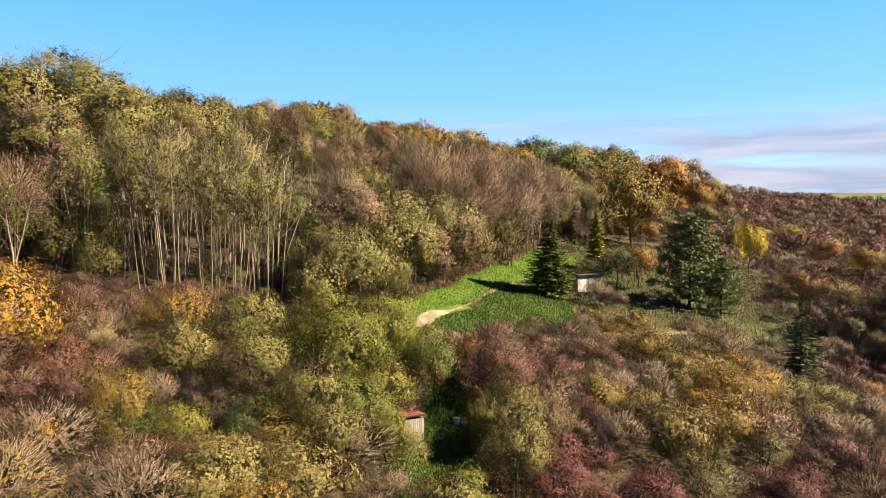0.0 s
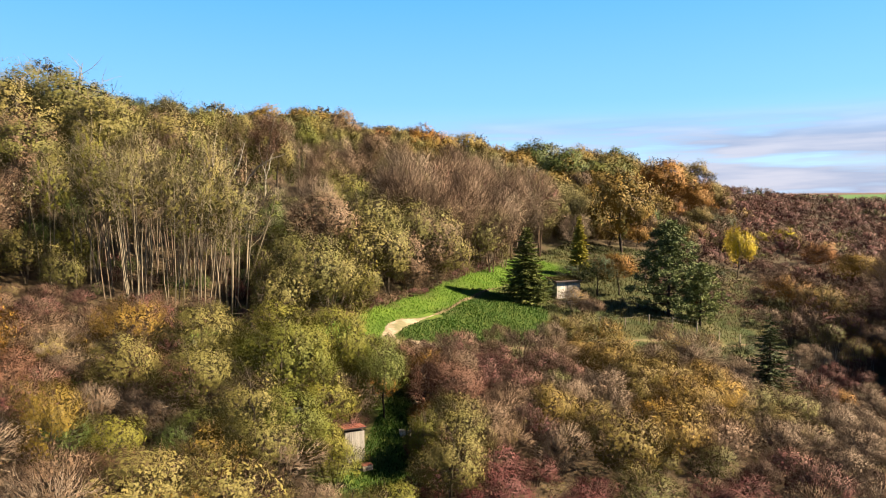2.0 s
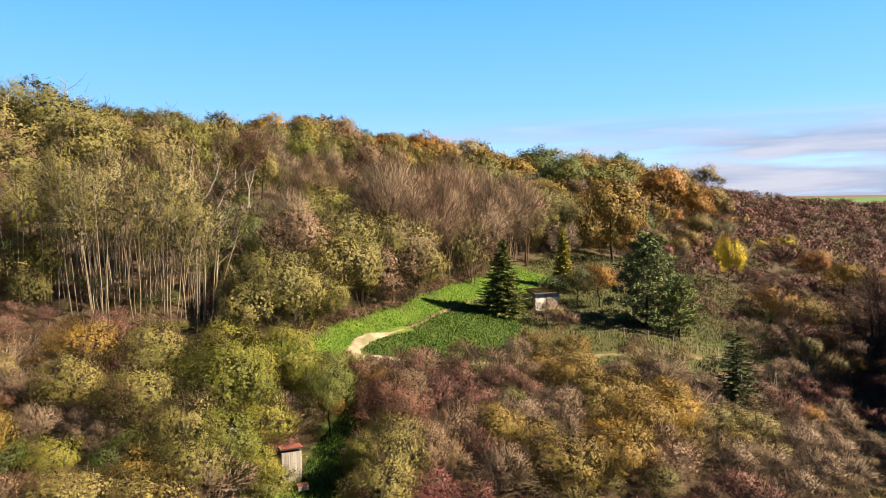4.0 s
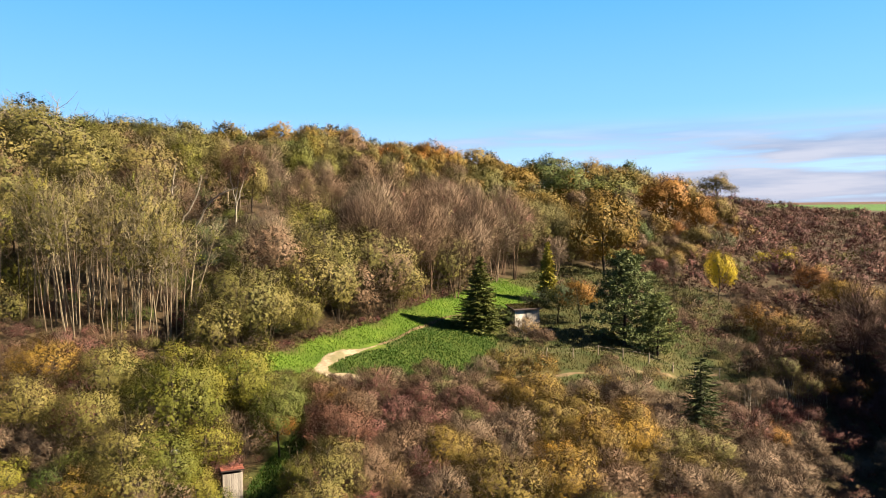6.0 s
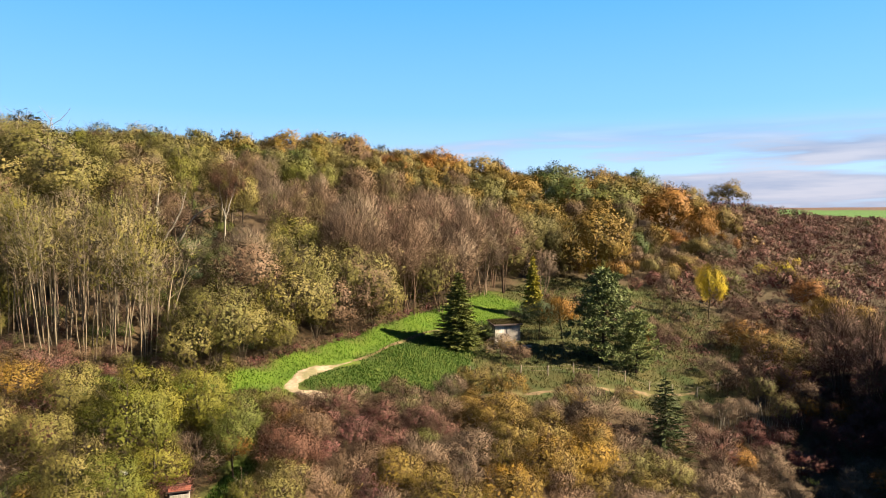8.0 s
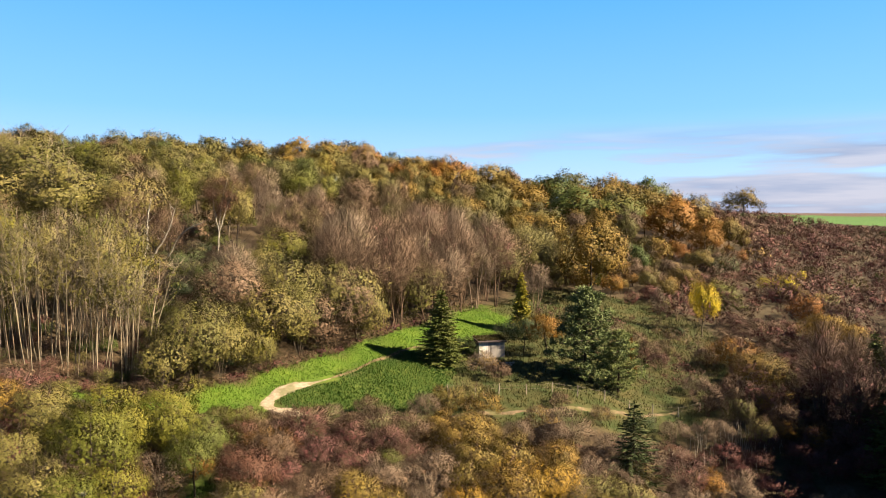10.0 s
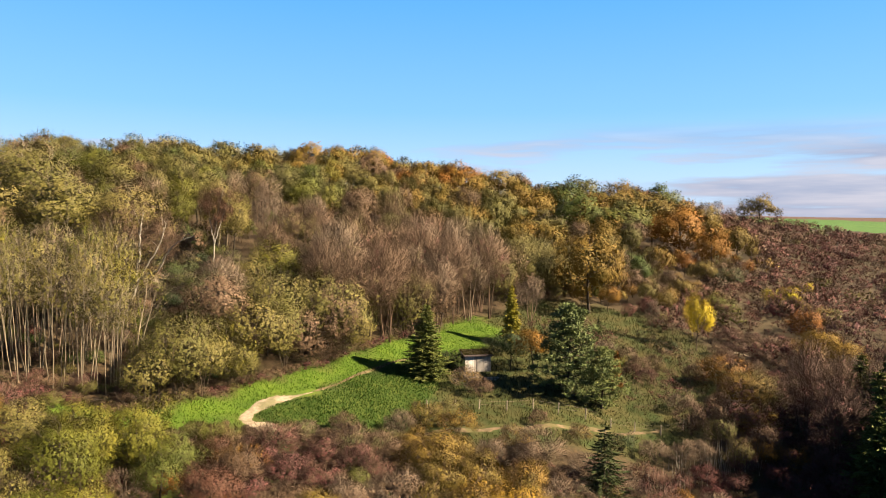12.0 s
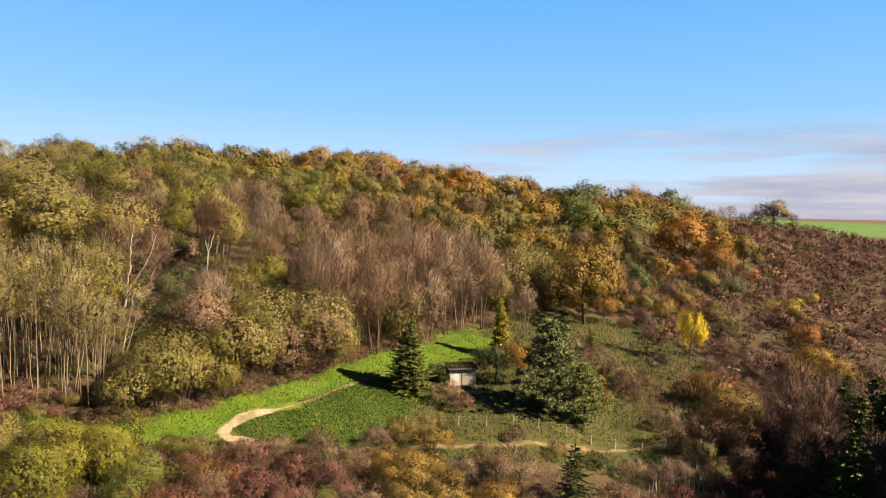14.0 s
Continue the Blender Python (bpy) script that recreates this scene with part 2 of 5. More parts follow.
def lane_build(n, l, p):
    """Trodden earth with much grass grown through it."""
    t, s = noise_node(n, l, 1.6, 6.0), noise_node(n, l, 0.7, 4.0)
    r = ramp(n, [(0.3, (0.0377, 0.0283, 0.0151)), (0.7, (0.0944, 0.0679, 0.039))])
    l.new(t.outputs["Fac"], r.inputs[0])
    g = ramp(n, [(0.42, (0, 0, 0)), (0.58, (0.629, 0.629, 0.629))])
    l.new(s.outputs["Fac"], g.inputs[0])
    l.new(mixed(n, l, g.outputs[0], r.outputs[0], (0.0346, 0.0377, 0.00884)), p.inputs["Base Color"])


LANE_DIRT = material("overgrown_dirt", lane_build, 0.95)
BOARD = board_material("weathered_boards", (0.122, 0.113, 0.101), (0.235, 0.221, 0.203))
PALE_BOARD = board_material("pale_boards", (0.25, 0.238, 0.22), (0.42, 0.4, 0.375))
TARPAPER = board_material("dark_roofing", (0.0166, 0.0132, 0.0132), (0.0472, 0.0354, 0.033))
TILE = board_material("red_roof_tiles", (0.0944, 0.0314, 0.022), (0.17, 0.0629, 0.0409))
STONE = board_material("pale_stone", (0.142, 0.128, 0.109), (0.26, 0.241, 0.212))
POST = board_material("grey_post_wood", (0.126, 0.107, 0.0884), (0.264, 0.239, 0.201))
WHITE = board_material("white_paint", (0.315, 0.315, 0.302), (0.39, 0.39, 0.377))

# ---- the lie of the land: heights on a coarse lattice, rounded between ----
LAND_X = [-160, -100, -60, -35, -15, 0, 15, 30, 45, 70, 110, 170, 260]
LAND_Y = [-40, 30, 55, 68, 82, 100, 130, 180, 250, 320, 450, 720]
LAND = [
    "23.8 12.7 3.8 -1.6 -5.5 -8.0 -10.0 -11.7 -13.2 -15.2 -17.3 -18.5 -19.4",
    "34.9 24.4 15.4 9.5 4.6 1.2 -1.8 -4.4 -6.6 -9.3 -11.0 -10.4 -9.1",
    "38.0 28.6 20.2 13.5 8.6 5.9 3.4 0.1 -2.8 -3.3 -2.4 -3.5 -5.1",
    "39.7 30.6 22.3 15.8 10.4 8.0 5.8 2.7 -0.9 -0.3 0.7 -0.9 -3.0",
    "41.6 32.7 24.3 19.0 14.3 10.1 7.9 5.7 0.9 2.5 3.6 1.5 -0.8",
    "43.7 35.2 27.1 23.4 18.6 14.0 10.5 8.8 5.7 4.9 5.5 3.4 1.7",
    "45.1 37.3 31.9 27.5 23.3 19.6 16.0 13.3 11.0 8.9 7.3 5.4 5.1",
    "47.2 39.9 36.3 34.3 30.5 27.5 24.7 22.3 20.2 16.0 11.8 10.0 9.9",
    "48.8 44.6 43.0 42.8 40.0 37.9 35.8 33.4 31.3 28.7 21.4 17.8 16.4",
    "51.5 47.0 45.2 45.4 43.1 41.4 39.6 37.7 36.9 35.4 30.2 25.4 22.9",
    "53.0 49.0 47.0 47.0 45.0 43.0 41.0 40.0 38.5 37.0 34.0 30.5 27.5",
    "48.0 45.0 42.0 41.0 40.0 39.5 39.2 39.0 39.0 39.0 38.8 38.5 37.5",
]
LAND = np.array([[float(v) for v in row.split()] for row in LAND])


def spans(v, stations):
    """Weights with which each station counts at v (a smooth curve through the stations)."""
    s = np.array(stations, float)
    v = np.clip(v, s[0], s[-1])
    i = np.clip(np.searchsorted(s, v) - 1, 0, len(s) - 2)
    a, b = np.maximum(i - 1, 0), np.minimum(i + 2, len(s) - 1)
    h = s[i + 1] - s[i]
    t = (v - s[i]) / h
    k1, k2 = h / (s[i + 1] - s[a]), h / (s[b] - s[i])
    p1, m1, p2, m2 = 2 * t**3 - 3 * t * t + 1, t**3 - 2 * t * t + t, -2 * t**3 + 3 * t * t, t**3 - t * t
    w = np.zeros((len(v), len(s)))
    r = np.arange(len(v))
    for at, part_w in ((i, p1 - m2 * k2), (i + 1, p2 + m1 * k1), (a, -m1 * k1), (b, m2 * k2)):
        np.add.at(w, (r, at), part_w)
    return w


def height(x, y):
    x, y = np.atleast_1d(np.asarray(x, float)), np.atleast_1d(np.asarray(y, float))
    z = ((spans(y, LAND_Y) @ LAND) * spans(x, LAND_X)).sum(1)
    return z + 0.22 * np.sin(x * 0.31 + 1.3 * np.sin(y * 0.17)) * np.sin(y * 0.27 + 0.6) + 0.1 * np.sin(x * 0.83 + y * 0.55)


def ground_at(x, y):
    return float(height([x], [y])[0])


def near_line(x, y, line):
    """Distance of points from a line of corners."""
    best = np.full(np.shape(x), 1e9)
    for (ax, ay), (bx, by) in zip(line, line[1:]):
        dx, dy = bx - ax, by - ay
        t = np.clip(((x - ax) * dx + (y - ay) * dy) / (dx * dx + dy * dy), 0, 1)
        best = np.minimum(best, np.hypot(x - ax - t * dx, y - ay - t * dy))
    return best


def inside(x, y, corners):
    x, y = np.asarray(x, float), np.asarray(y, float)
    hit = np.zeros(x.shape, bool)
    for (ax, ay), (bx, by) in zip(corners, corners[1:] + corners[:1]):
        if ay != by:
            hit ^= ((ay > y) != (by > y)) & (x < (bx - ax) * (y - ay) / (by - ay) + ax)
    return hit


# plan of the place
MEADOW = [(-26, 57), (-14, 64), (-8.4, 70.6), (-2.6, 82), (2.8, 92), (8.3, 103), (18, 119), (26, 137), (42, 140), (52, 133), (57, 118), (56, 104), (46, 88), (38, 83), (27, 77), (15, 70), (4, 66), (-4, 62), (-14, 58)]
BRIGHT = [(-24, 61), (-14, 65.2), (-8, 70.5), (-2.4, 82), (3, 92), (8.5, 103), (16, 119), (23, 112), (18, 103), (12.5, 96.5), (8.6, 92.8), (6.8, 89.8), (5, 86.2), (3.2, 82.8), (1.8, 79), (0, 76.2), (-1.9, 73), (-2.5, 70.5), (-2.6, 68.2), (-6, 65.4), (-13, 63)]
DEEP = [(0, 69.8), (6, 70.5), (12, 74.5), (15, 81), (16, 88), (13, 95), (9, 92), (5.4, 86), (3.4, 82), (2, 78.3), (-0.6, 75), (-1.4, 72)]
GLADE = [(-3, 40), (1.6, 40), (2.8, 50), (2.2, 60), (-0.5, 58), (-1.5, 48)]
TRACK = [(4.2, 69.6), (2.4, 69.0), (-0.2, 68.8), (-1.8, 69.6), (-2.2, 71.2), (-1.7, 73.2), (-0.5, 75.8), (1.1, 77.8), (2.3, 79.4)]
RUT = [(1.8, 78.6), (3.4, 82.6), (5.1, 86.2), (6.9, 90.0), (9.0, 93.4), (12.0, 98)]
LANE = [(3, 67.4), (8, 70), (15, 74.2), (22, 78), (29, 82), (35, 85.9), (39, 88.5), (44, 92)]
UPPER_LANE = [(56.5, 126), (59, 124), (61.5, 121.5)]


def link(name, verts, faces, mat=None, parent=None, label="", smooth=False, own=False):
    me = bpy.data.meshes.new(name)
    me.from_pydata(np.asarray(verts).tolist(), [], faces if isinstance(faces, list) else faces.tolist())
    if smooth:
        me.polygons.foreach_set("use_smooth", np.ones(len(me.polygons), bool))
    me.materials.append(mat)
    ob = new(name, me)
    ob.parent = parent
    return tagged(ob, label) if label else ob


def ground():
    def stations(marks):
        out = []
        for (a, b), step in marks:
            out += list(np.arange(a, b, step))
        return np.array(out + [marks[-1][0][1]], float)
    xs = stations([((-2500, -160), 260), ((-160, -60), 5), ((-60, 100), 1.1), ((100, 280), 4), ((280, 400), 20), ((400, 2500), 300)])
    ys = stations([((-800, -40), 190), ((-40, 20), 6), ((20, 140), 1.1), ((140, 320), 3.5), ((320, 540), 6), ((540, 760), 20), ((760, 3000), 205)])
    gx, gy = np.meshgrid(xs, ys)
    x, y = gx.ravel(), gy.ravel()
    z = height(x, y)
    z -= np.clip(np.maximum(y - 720, np.abs(x) - 700), 0, 2600) * 0.02
    nx, ny = len(xs), len(ys)
    i = (np.arange(ny - 1)[:, None] * nx + np.arange(nx - 1)[None]).ravel()
    faces = np.stack([i, i + 1, i + nx + 1, i + nx], 1)
    ob = link("ground", np.stack([x, y, z], 1), faces, GROUND, smooth=True)
    tagged(ob, "grassy and leaf-strewn hillside with a meadow and far fields", "ground", kind="structure")

    def soft(corners, width):
        d = near_line(x, y, corners + corners[:1])
        wave = 0.8 * np.sin(x * 0.9 + y * 0.4) + 0.6 * np.sin(y * 1.3 - x * 0.5)
        return np.clip(0.5 + (np.where(inside(x, y, corners), d, -d) + wave * min(1, width)) / width, 0, 1)
    wide = np.clip((np.sin(x * 0.05 + y * 0.031) + np.sin(y * 0.043 - x * 0.02)) * 0.3 + 0.45, 0, 1)
    rough = np.maximum(np.maximum(soft(MEADOW, 4), soft(GLADE, 2.5)), wide * (x - 0.25 * y > 25) * 0.35)
    crop = soft([(118, 322), (170, 345), (250, 370), (420, 400), (520, 640), (300, 600), (200, 640), (110, 700), (100, 420)], 5)
    plough = soft([(110, 702), (200, 640), (300, 602), (520, 640), (700, 600), (700, 900), (110, 900)], 5)
    for name, v in (("rough", rough), ("grass", np.maximum(np.maximum(soft(BRIGHT, 2.2), 0.55 * soft(DEEP, 2)), 0.6 * soft(GLADE, 2))), ("crop", crop), ("plough", plough)):
        at = ob.data.attributes.new(name, "FLOAT", "POINT")
        at.data.foreach_set("value", v.astype(np.float32))


def strip(name, line, width, label, seed, thin=1.0, mat=None):
    """A worn track with ragged edges, laid on the ground."""
    rng = np.random.default_rng(seed)
    pts = np.array(line, float)
    d = np.r_[0, np.cumsum(np.hypot(*np.diff(pts, axis=0).T))]
    s = np.arange(0, d[-1], 0.35)
    w = spans(s, d)
    c = w @ pts
    t = np.gradient(c, axis=0)
    t /= np.linalg.norm(t, axis=1)[:, None]
    side = np.stack([-t[:, 1], t[:, 0]], 1)
    across = np.linspace(-1, 1, 7)
    half = width * (0.5 + 0.10 * np.sin(s * 0.7) + 0.07 * np.sin(s * 1.9 + 1))
    half *= np.clip(s / 3, 0.15, 1) * np.clip((s[-1] - s) / (0.35 * s[-1]) * 1.2, 0.12, 1) ** thin
    v = []
    for k, a in enumerate(across):
        jag = rng.normal(0, 0.07, len(s)) * (abs(a) > 0.9)
        q = c + side * (a * half + jag)[:, None]
        z = height(q[:, 0], q[:, 1]) + 0.05 - 0.05 * a * a
        v.append(np.c_[q, z])
    v = np.stack(v, 1).reshape(-1, 3)
    i = (np.arange(len(s) - 1)[:, None] * 7 + np.arange(6)[None]).ravel()
    ob = link(name, v, np.stack([i, i + 7, i + 8, i + 1], 1), mat or DIRT, smooth=True)
    return tagged(ob, label, "path", kind="structure")


ground()
strip("path", TRACK, 1.65, "pale worn dirt track bending along the meadow", 1, 0.9)
strip("path", RUT, 0.6, "faint worn wheel rut through the grass", 4, 0.6, LANE_DIRT)
strip("path", LANE, 0.75, "narrow dirt lane along the foot of the meadow", 2, 0.3, LANE_DIRT)
strip("path", UPPER_LANE, 1.2, "short grey piece of lane between the bushes", 3, 0.3)


# ---- growing things ----
class Growth:
    """Collects tubes and blades for one mesh; foliage keeps the rounded shading of the crown that it belongs to."""

    def __init__(self):
        self.v, self.f, self.s, self.n = [], [], [], 0

    def add(self, verts, faces, shade=None):
        self.v.append(np.asarray(verts, float))
        self.f.append(faces + self.n)
        self.s.append(np.zeros((len(verts), 3)) if shade is None else shade)
        self.n += len(verts)

    def take(self, other, m, shift):
        """Another growth, turned and scaled by the matrix m and moved."""
        if not other.n:
            return
        n = np.concatenate(other.s) @ np.linalg.inv(m)
        n /= np.linalg.norm(n, axis=1)[:, None] + 1e-9
        self.v.append(np.concatenate(other.v) @ m.T + shift)
        self.f.extend(f + self.n for f in other.f)
        self.s.append(n)
        self.n += other.n

    def tube(self, pts, radii, sides):
        pts = np.asarray(pts, float)
        d = np.gradient(pts, axis=0)
        d /= np.linalg.norm(d, axis=1)[:, None] + 1e-9
        u = np.cross(d, (0.3, 0.9, 0.25))
        u /= np.linalg.norm(u, axis=1)[:, None] + 1e-9
        w = np.cross(d, u)
        a = np.arange(sides) * 2 * np.pi / sides
        ring = u[:, None] * np.cos(a)[None, :, None] + w[:, None] * np.sin(a)[None, :, None]
        v = (pts[:, None] + ring * np.asarray(radii)[:, None, None]).reshape(-1, 3)
        k = np.arange(len(pts) - 1)[:, None] * sides
        j = np.arange(sides)[None]
        j2 = (j + 1) % sides
        self.add(v, np.stack([k + j, k + j2, k + sides + j2, k + sides + j], -1).reshape(-1, 4), ring.reshape(-1, 3))

    def leaves(self, at, size, rng, face, corners=3, loose=0.2):
        """Small leaves with three or four corners, each turned its own way about the crown's outward side."""
        m = len(at)
        if not m:
            return
        face = face / (np.linalg.norm(face, axis=1)[:, None] + 1e-9)
        shade = face + rng.normal(0, 0.16, (m, 3))
        shade /= np.linalg.norm(shade, axis=1)[:, None] + 1e-9
        face = face + rng.normal(0, loose, (m, 3))
        a = np.cross(face, rng.normal(size=(m, 3)))
        a /= np.linalg.norm(a, axis=1)[:, None] + 1e-9
        b = np.cross(face, a)
        b /= np.linalg.norm(b, axis=1)[:, None] + 1e-9
        s = (np.asarray(size) * rng.uniform(0.55, 1.3, m))[:, None]
        if corners == 4:
            v = [at - a * s * 0.55, at - b * s * 0.3, at + a * s * 0.55, at + b * s * 0.4]
        else:
            v = [at - a * s * 0.5, at + a * s * 0.5, at + b * s * 0.75]
        self.add(np.stack(v, 1).reshape(-1, 3), np.arange(m * corners).reshape(-1, corners), shade.repeat(corners, 0))

    def blades(self, root, way, width, rng, face=None):
        """Thin pointed blades: twigs, needles, grass."""
        m = len(root)
        b = np.cross(way, rng.normal(size=(m, 3)) if face is None else face + rng.normal(0, 0.3, (m, 3)))
        b /= np.linalg.norm(b, axis=1)[:, None] + 1e-9
        shade = np.cross(b, way)
        shade /= np.linalg.norm(shade, axis=1)[:, None] + 1e-9
        if face is not None:
            shade = shade * 0.5 + face / (np.linalg.norm(face, axis=1)[:, None] + 1e-9)
            shade /= np.linalg.norm(shade, axis=1)[:, None] + 1e-9
        b *= np.reshape(width, (-1, 1)) * 0.5
        v = np.stack([root - b, root + b, root + way], 1).reshape(-1, 3)
        self.add(v, np.arange(m * 3).reshape(-1, 3), shade.repeat(3, 0))

    def mesh(self, name):
        me = bpy.data.meshes.new(name)
        me.vertices.add(self.n)
        me.vertices.foreach_set("co", np.concatenate(self.v).ravel())
        size = np.concatenate([np.full(len(f), f.shape[1]) for f in self.f])
        me.loops.add(int(size.sum()))
        me.loops.foreach_set("vertex_index", np.concatenate([f.ravel() for f in self.f]).astype(np.int32))
        me.polygons.add(len(size))
        me.polygons.foreach_set("loop_start", (np.cumsum(size) - size).astype(np.int32))
        me.polygons.foreach_set("use_smooth", np.ones(len(size), bool))
        me.update(calc_edges=True)
        me.normals_split_custom_set_from_vertices(np.concatenate(self.s))
        return me


def unit(v):
    return v / (np.linalg.norm(v) + 1e-9)


def broadleaf(seed, tall, base, spread, limbs, subs, leaves, leaf, twigs, stems=1, splay=0.1, thick=0.014, lift=0.55, clump=0.32, twig=0.8, crook=0.03, low=0.0, corners=3, groups=40, dome=None, core=0, holes=-0.75, foot=0.12, fine=1.0, lobes=14, bulge=0.42, rise=0.4, spray=9):
    """A trunk (or several), limbs, branches; leaves in clumps round the branch ends. low: how far the crown is drawn to its foot."""
    rng = np.random.default_rng(seed)
    wood, crown, fuzz = Growth(), Growth(), Growth()
    tips, ways = [], []
    for k in range(stems):
        az = 2 * np.pi * (k + rng.uniform(0, 0.7)) / stems
        off = np.array([math.cos(az), math.sin(az), 0.0])
        top = tall * (1 if stems == 1 else rng.uniform(0.75, 1.0))
        rings = 7 if stems == 1 else 5
        hs = np.linspace(0, 1, rings)
        bend = rng.normal(0, crook * tall, (rings, 3)).cumsum(0) * 0.5
        bend[:, 2] = 0
        bend[0] = 0
        pts = np.outer(hs * top, (0, 0, 1)) + np.outer(hs**1.3 * splay * tall * (stems > 1), off) + off * foot * (rng.uniform(0.3, 1) if foot > 0.3 else 1) * (stems > 1) + bend
        r0 = thick * tall / stems**0.4
        wood.tube(pts, r0 * (1 - hs) ** 0.8 + 0.012, 6 if stems == 1 else 4 if tall > 8 else 3)
        per = max(2, limbs // stems)
        for i in range(per):
            f = base + (0.97 - base) * ((i + rng.uniform(0, 1)) / per) ** 0.85
            at = np.array([np.interp(f, hs, pts[:, c]) for c in range(3)])
            g = (f - base) / (1 - base)
            reach = spread * (max(0.05, 1 - (2 * g - 0.75 + low) ** 2 / 1.7)) ** 0.5 * rng.uniform(0.65, 1.15)
            phi = i * 2.4 + rng.uniform(-0.5, 0.5) + k * 1.7
            out = unit(np.array([math.cos(phi), math.sin(phi), lift * rng.uniform(0.4, 1.5) + 0.5 * g]))
            q = at + np.outer(np.array([0, 0.4, 0.75, 1.0]) * reach, out)
            q[1:, 2] += np.array([0.02, 0.06, 0.16]) * reach
            q[1:] += rng.normal(0, 0.05 * reach, (3, 3))
            r = r0 * 0.42 * (1 - f * 0.6)
            if tall > 5:
                wood.tube(q[[0, 1, 3]] if stems > 1 else q, [r, r * 0.65, 0.01] if stems > 1 else [r, r * 0.65, r * 0.4, 0.01], 3)
            else:
                wood.blades(np.array([q[0], q[1]]), np.array([q[2] - q[0], q[3] - q[1]]), np.array([r * 1.6, r * 1.2]), rng)
            tips.append(q[-1])
            ways.append(unit(q[-1] - q[-2]))
            for j in range(subs):
                t = rng.uniform(0.3, 1.0)
                p = np.array([np.interp(t, [0, 0.4, 0.75, 1.0], q[:, c]) for c in range(3)])
                d = unit(out + rng.normal(0, 0.65, 3) + np.array([0, 0, 0.25]))
                ln = reach * rng.uniform(0.25, 0.5)
                e = p + d * ln
                wood.blades(p[None], (e - p)[None], np.array([max(0.03, r * 0.6)]), rng)
                tips += [e, p + d * ln * 0.55]
                ways += [d, d]
    tips, ways = np.array(tips), np.array(ways)
    if dome:  # a crown of rounded lobes: shells of leaves and fine twigs with some depth over a denser inside
        k = np.arange(lobes) + rng.uniform(0, 1)
        up = 1 - 1.35 * (k + 0.5) / lobes
        ring = np.sqrt(np.maximum(0.05, 1 - up * up))
        out = np.stack([ring * np.cos(k * 2.4), ring * np.sin(k * 2.4), up], 1) + rng.normal(0, 0.16, (lobes, 3))
        shape = np.array((spread, spread, dome[1] * tall))
        heart = out * shape * rng.uniform(0.48, 0.84, lobes)[:, None] + (0, 0, dome[0] * tall)
        size = bulge * spread * rng.uniform(0.55, 1.25, lobes)
        squash = np.array((1.0, 1.0, np.clip(shape[2] / spread, 0.72, 1.25)))
        phase = rng.uniform(0, 6.28, 3)

        def shell(m, depth, keep):
            i = rng.choice(lobes, m, p=size**2 / (size**2).sum())
            u = rng.normal(size=(m, 3))
            u /= np.linalg.norm(u, axis=1)[:, None]
            back = (u * out[i]).sum(1) < -0.35
            u[back] *= -1
            at = heart[i] + u * squash * (size[i] * (1 - depth * rng.random(m) ** 1.7))[:, None]
            gap = np.linalg.norm((at[:, None] - heart[None]) / squash, axis=2) / size[None]
            gap[np.arange(m), i] = 9
            w = np.sin(at * (6.5 / spread) + phase)
            ok = (at[:, 2] > 0.1) & (gap.min(1) > 0.8) & (w[:, 0] * w[:, 1] + w[:, 1] * w[:, 2] + w[:, 2] * w[:, 0] > keep)
            return at[ok] + rng.normal(0, 0.035 * spread, (int(ok.sum()), 3)), (u + 0.9 * out[i])[ok]

        if twigs:
            at, face = shell(int(twigs * 1.5), 0.6, -9)
            d = face * (1.2 - rise) + rng.normal(0, 0.4, at.shape) + (0, 0, 0.2 + rise)
            d *= (twig * rng.uniform(0.5, 1.4, len(at)) / np.linalg.norm(d, axis=1))[:, None]
            fuzz.blades(at - 0.5 * d, d, fine * rng.uniform(0.016, 0.036, len(at)), rng, face)
        if leaves:
            root, face = shell(int(leaves * 1.5 / spray), 0.45, holes)  # leaves sit in sprays along the outer twigs
            d = face * (1.2 - rise) + rng.normal(0, 0.5, root.shape) + (0, 0, 0.2 + rise)
            d *= (0.2 * spread * rng.uniform(0.5, 1.5, len(root)) / np.linalg.norm(d, axis=1))[:, None]
            d, face = d.repeat(spray, 0), face.repeat(spray, 0)
            at = root.repeat(spray, 0) + d * rng.uniform(-0.7, 0.6, len(d))[:, None] + rng.normal(0, 0.022 * spread, d.shape)
            crown.leaves(at, leaf, rng, face, corners)
        if core:
            at, face = shell(core * 10, 0.12, -9)
            mid = np.array((0, 0, dome[0] * tall))
            crown.leaves(mid + (at - mid) * 0.9, 0.085 * spread, rng, face, 3, 0.15)
        return wood, crown, fuzz
    if twigs:
        i = rng.integers(0, len(tips), twigs)
        d = ways[i] + rng.normal(0, 0.55, (twigs, 3))
        d[:, 2] += 0.25
        d /= np.linalg.norm(d, axis=1)[:, None]
        root = tips[i] + rng.normal(0, 0.12 * clump * spread, (twigs, 3))
        wood.blades(root, d * (twig * rng.uniform(0.5, 1.4, twigs))[:, None], fine * rng.uniform(0.016, 0.036, twigs), rng, root - (0, 0, 0.55 * tall))
    if leaves:
        heart = tips[rng.integers(0, len(tips), groups)]
        size = clump * spread * rng.uniform(0.45, 1.05, groups)
        i = rng.integers(0, groups, leaves)
        u = rng.normal(size=(leaves, 3))
        u /= np.linalg.norm(u, axis=1)[:, None]
        at = heart[i] + u * (size[i] * rng.random(leaves) ** 0.5)[:, None]
        ok = at[:, 2] > 0.1
        crown.leaves(at[ok], leaf, rng, u[ok] + (at[ok] - (0, 0, 0.5 * tall)) / spread, corners)
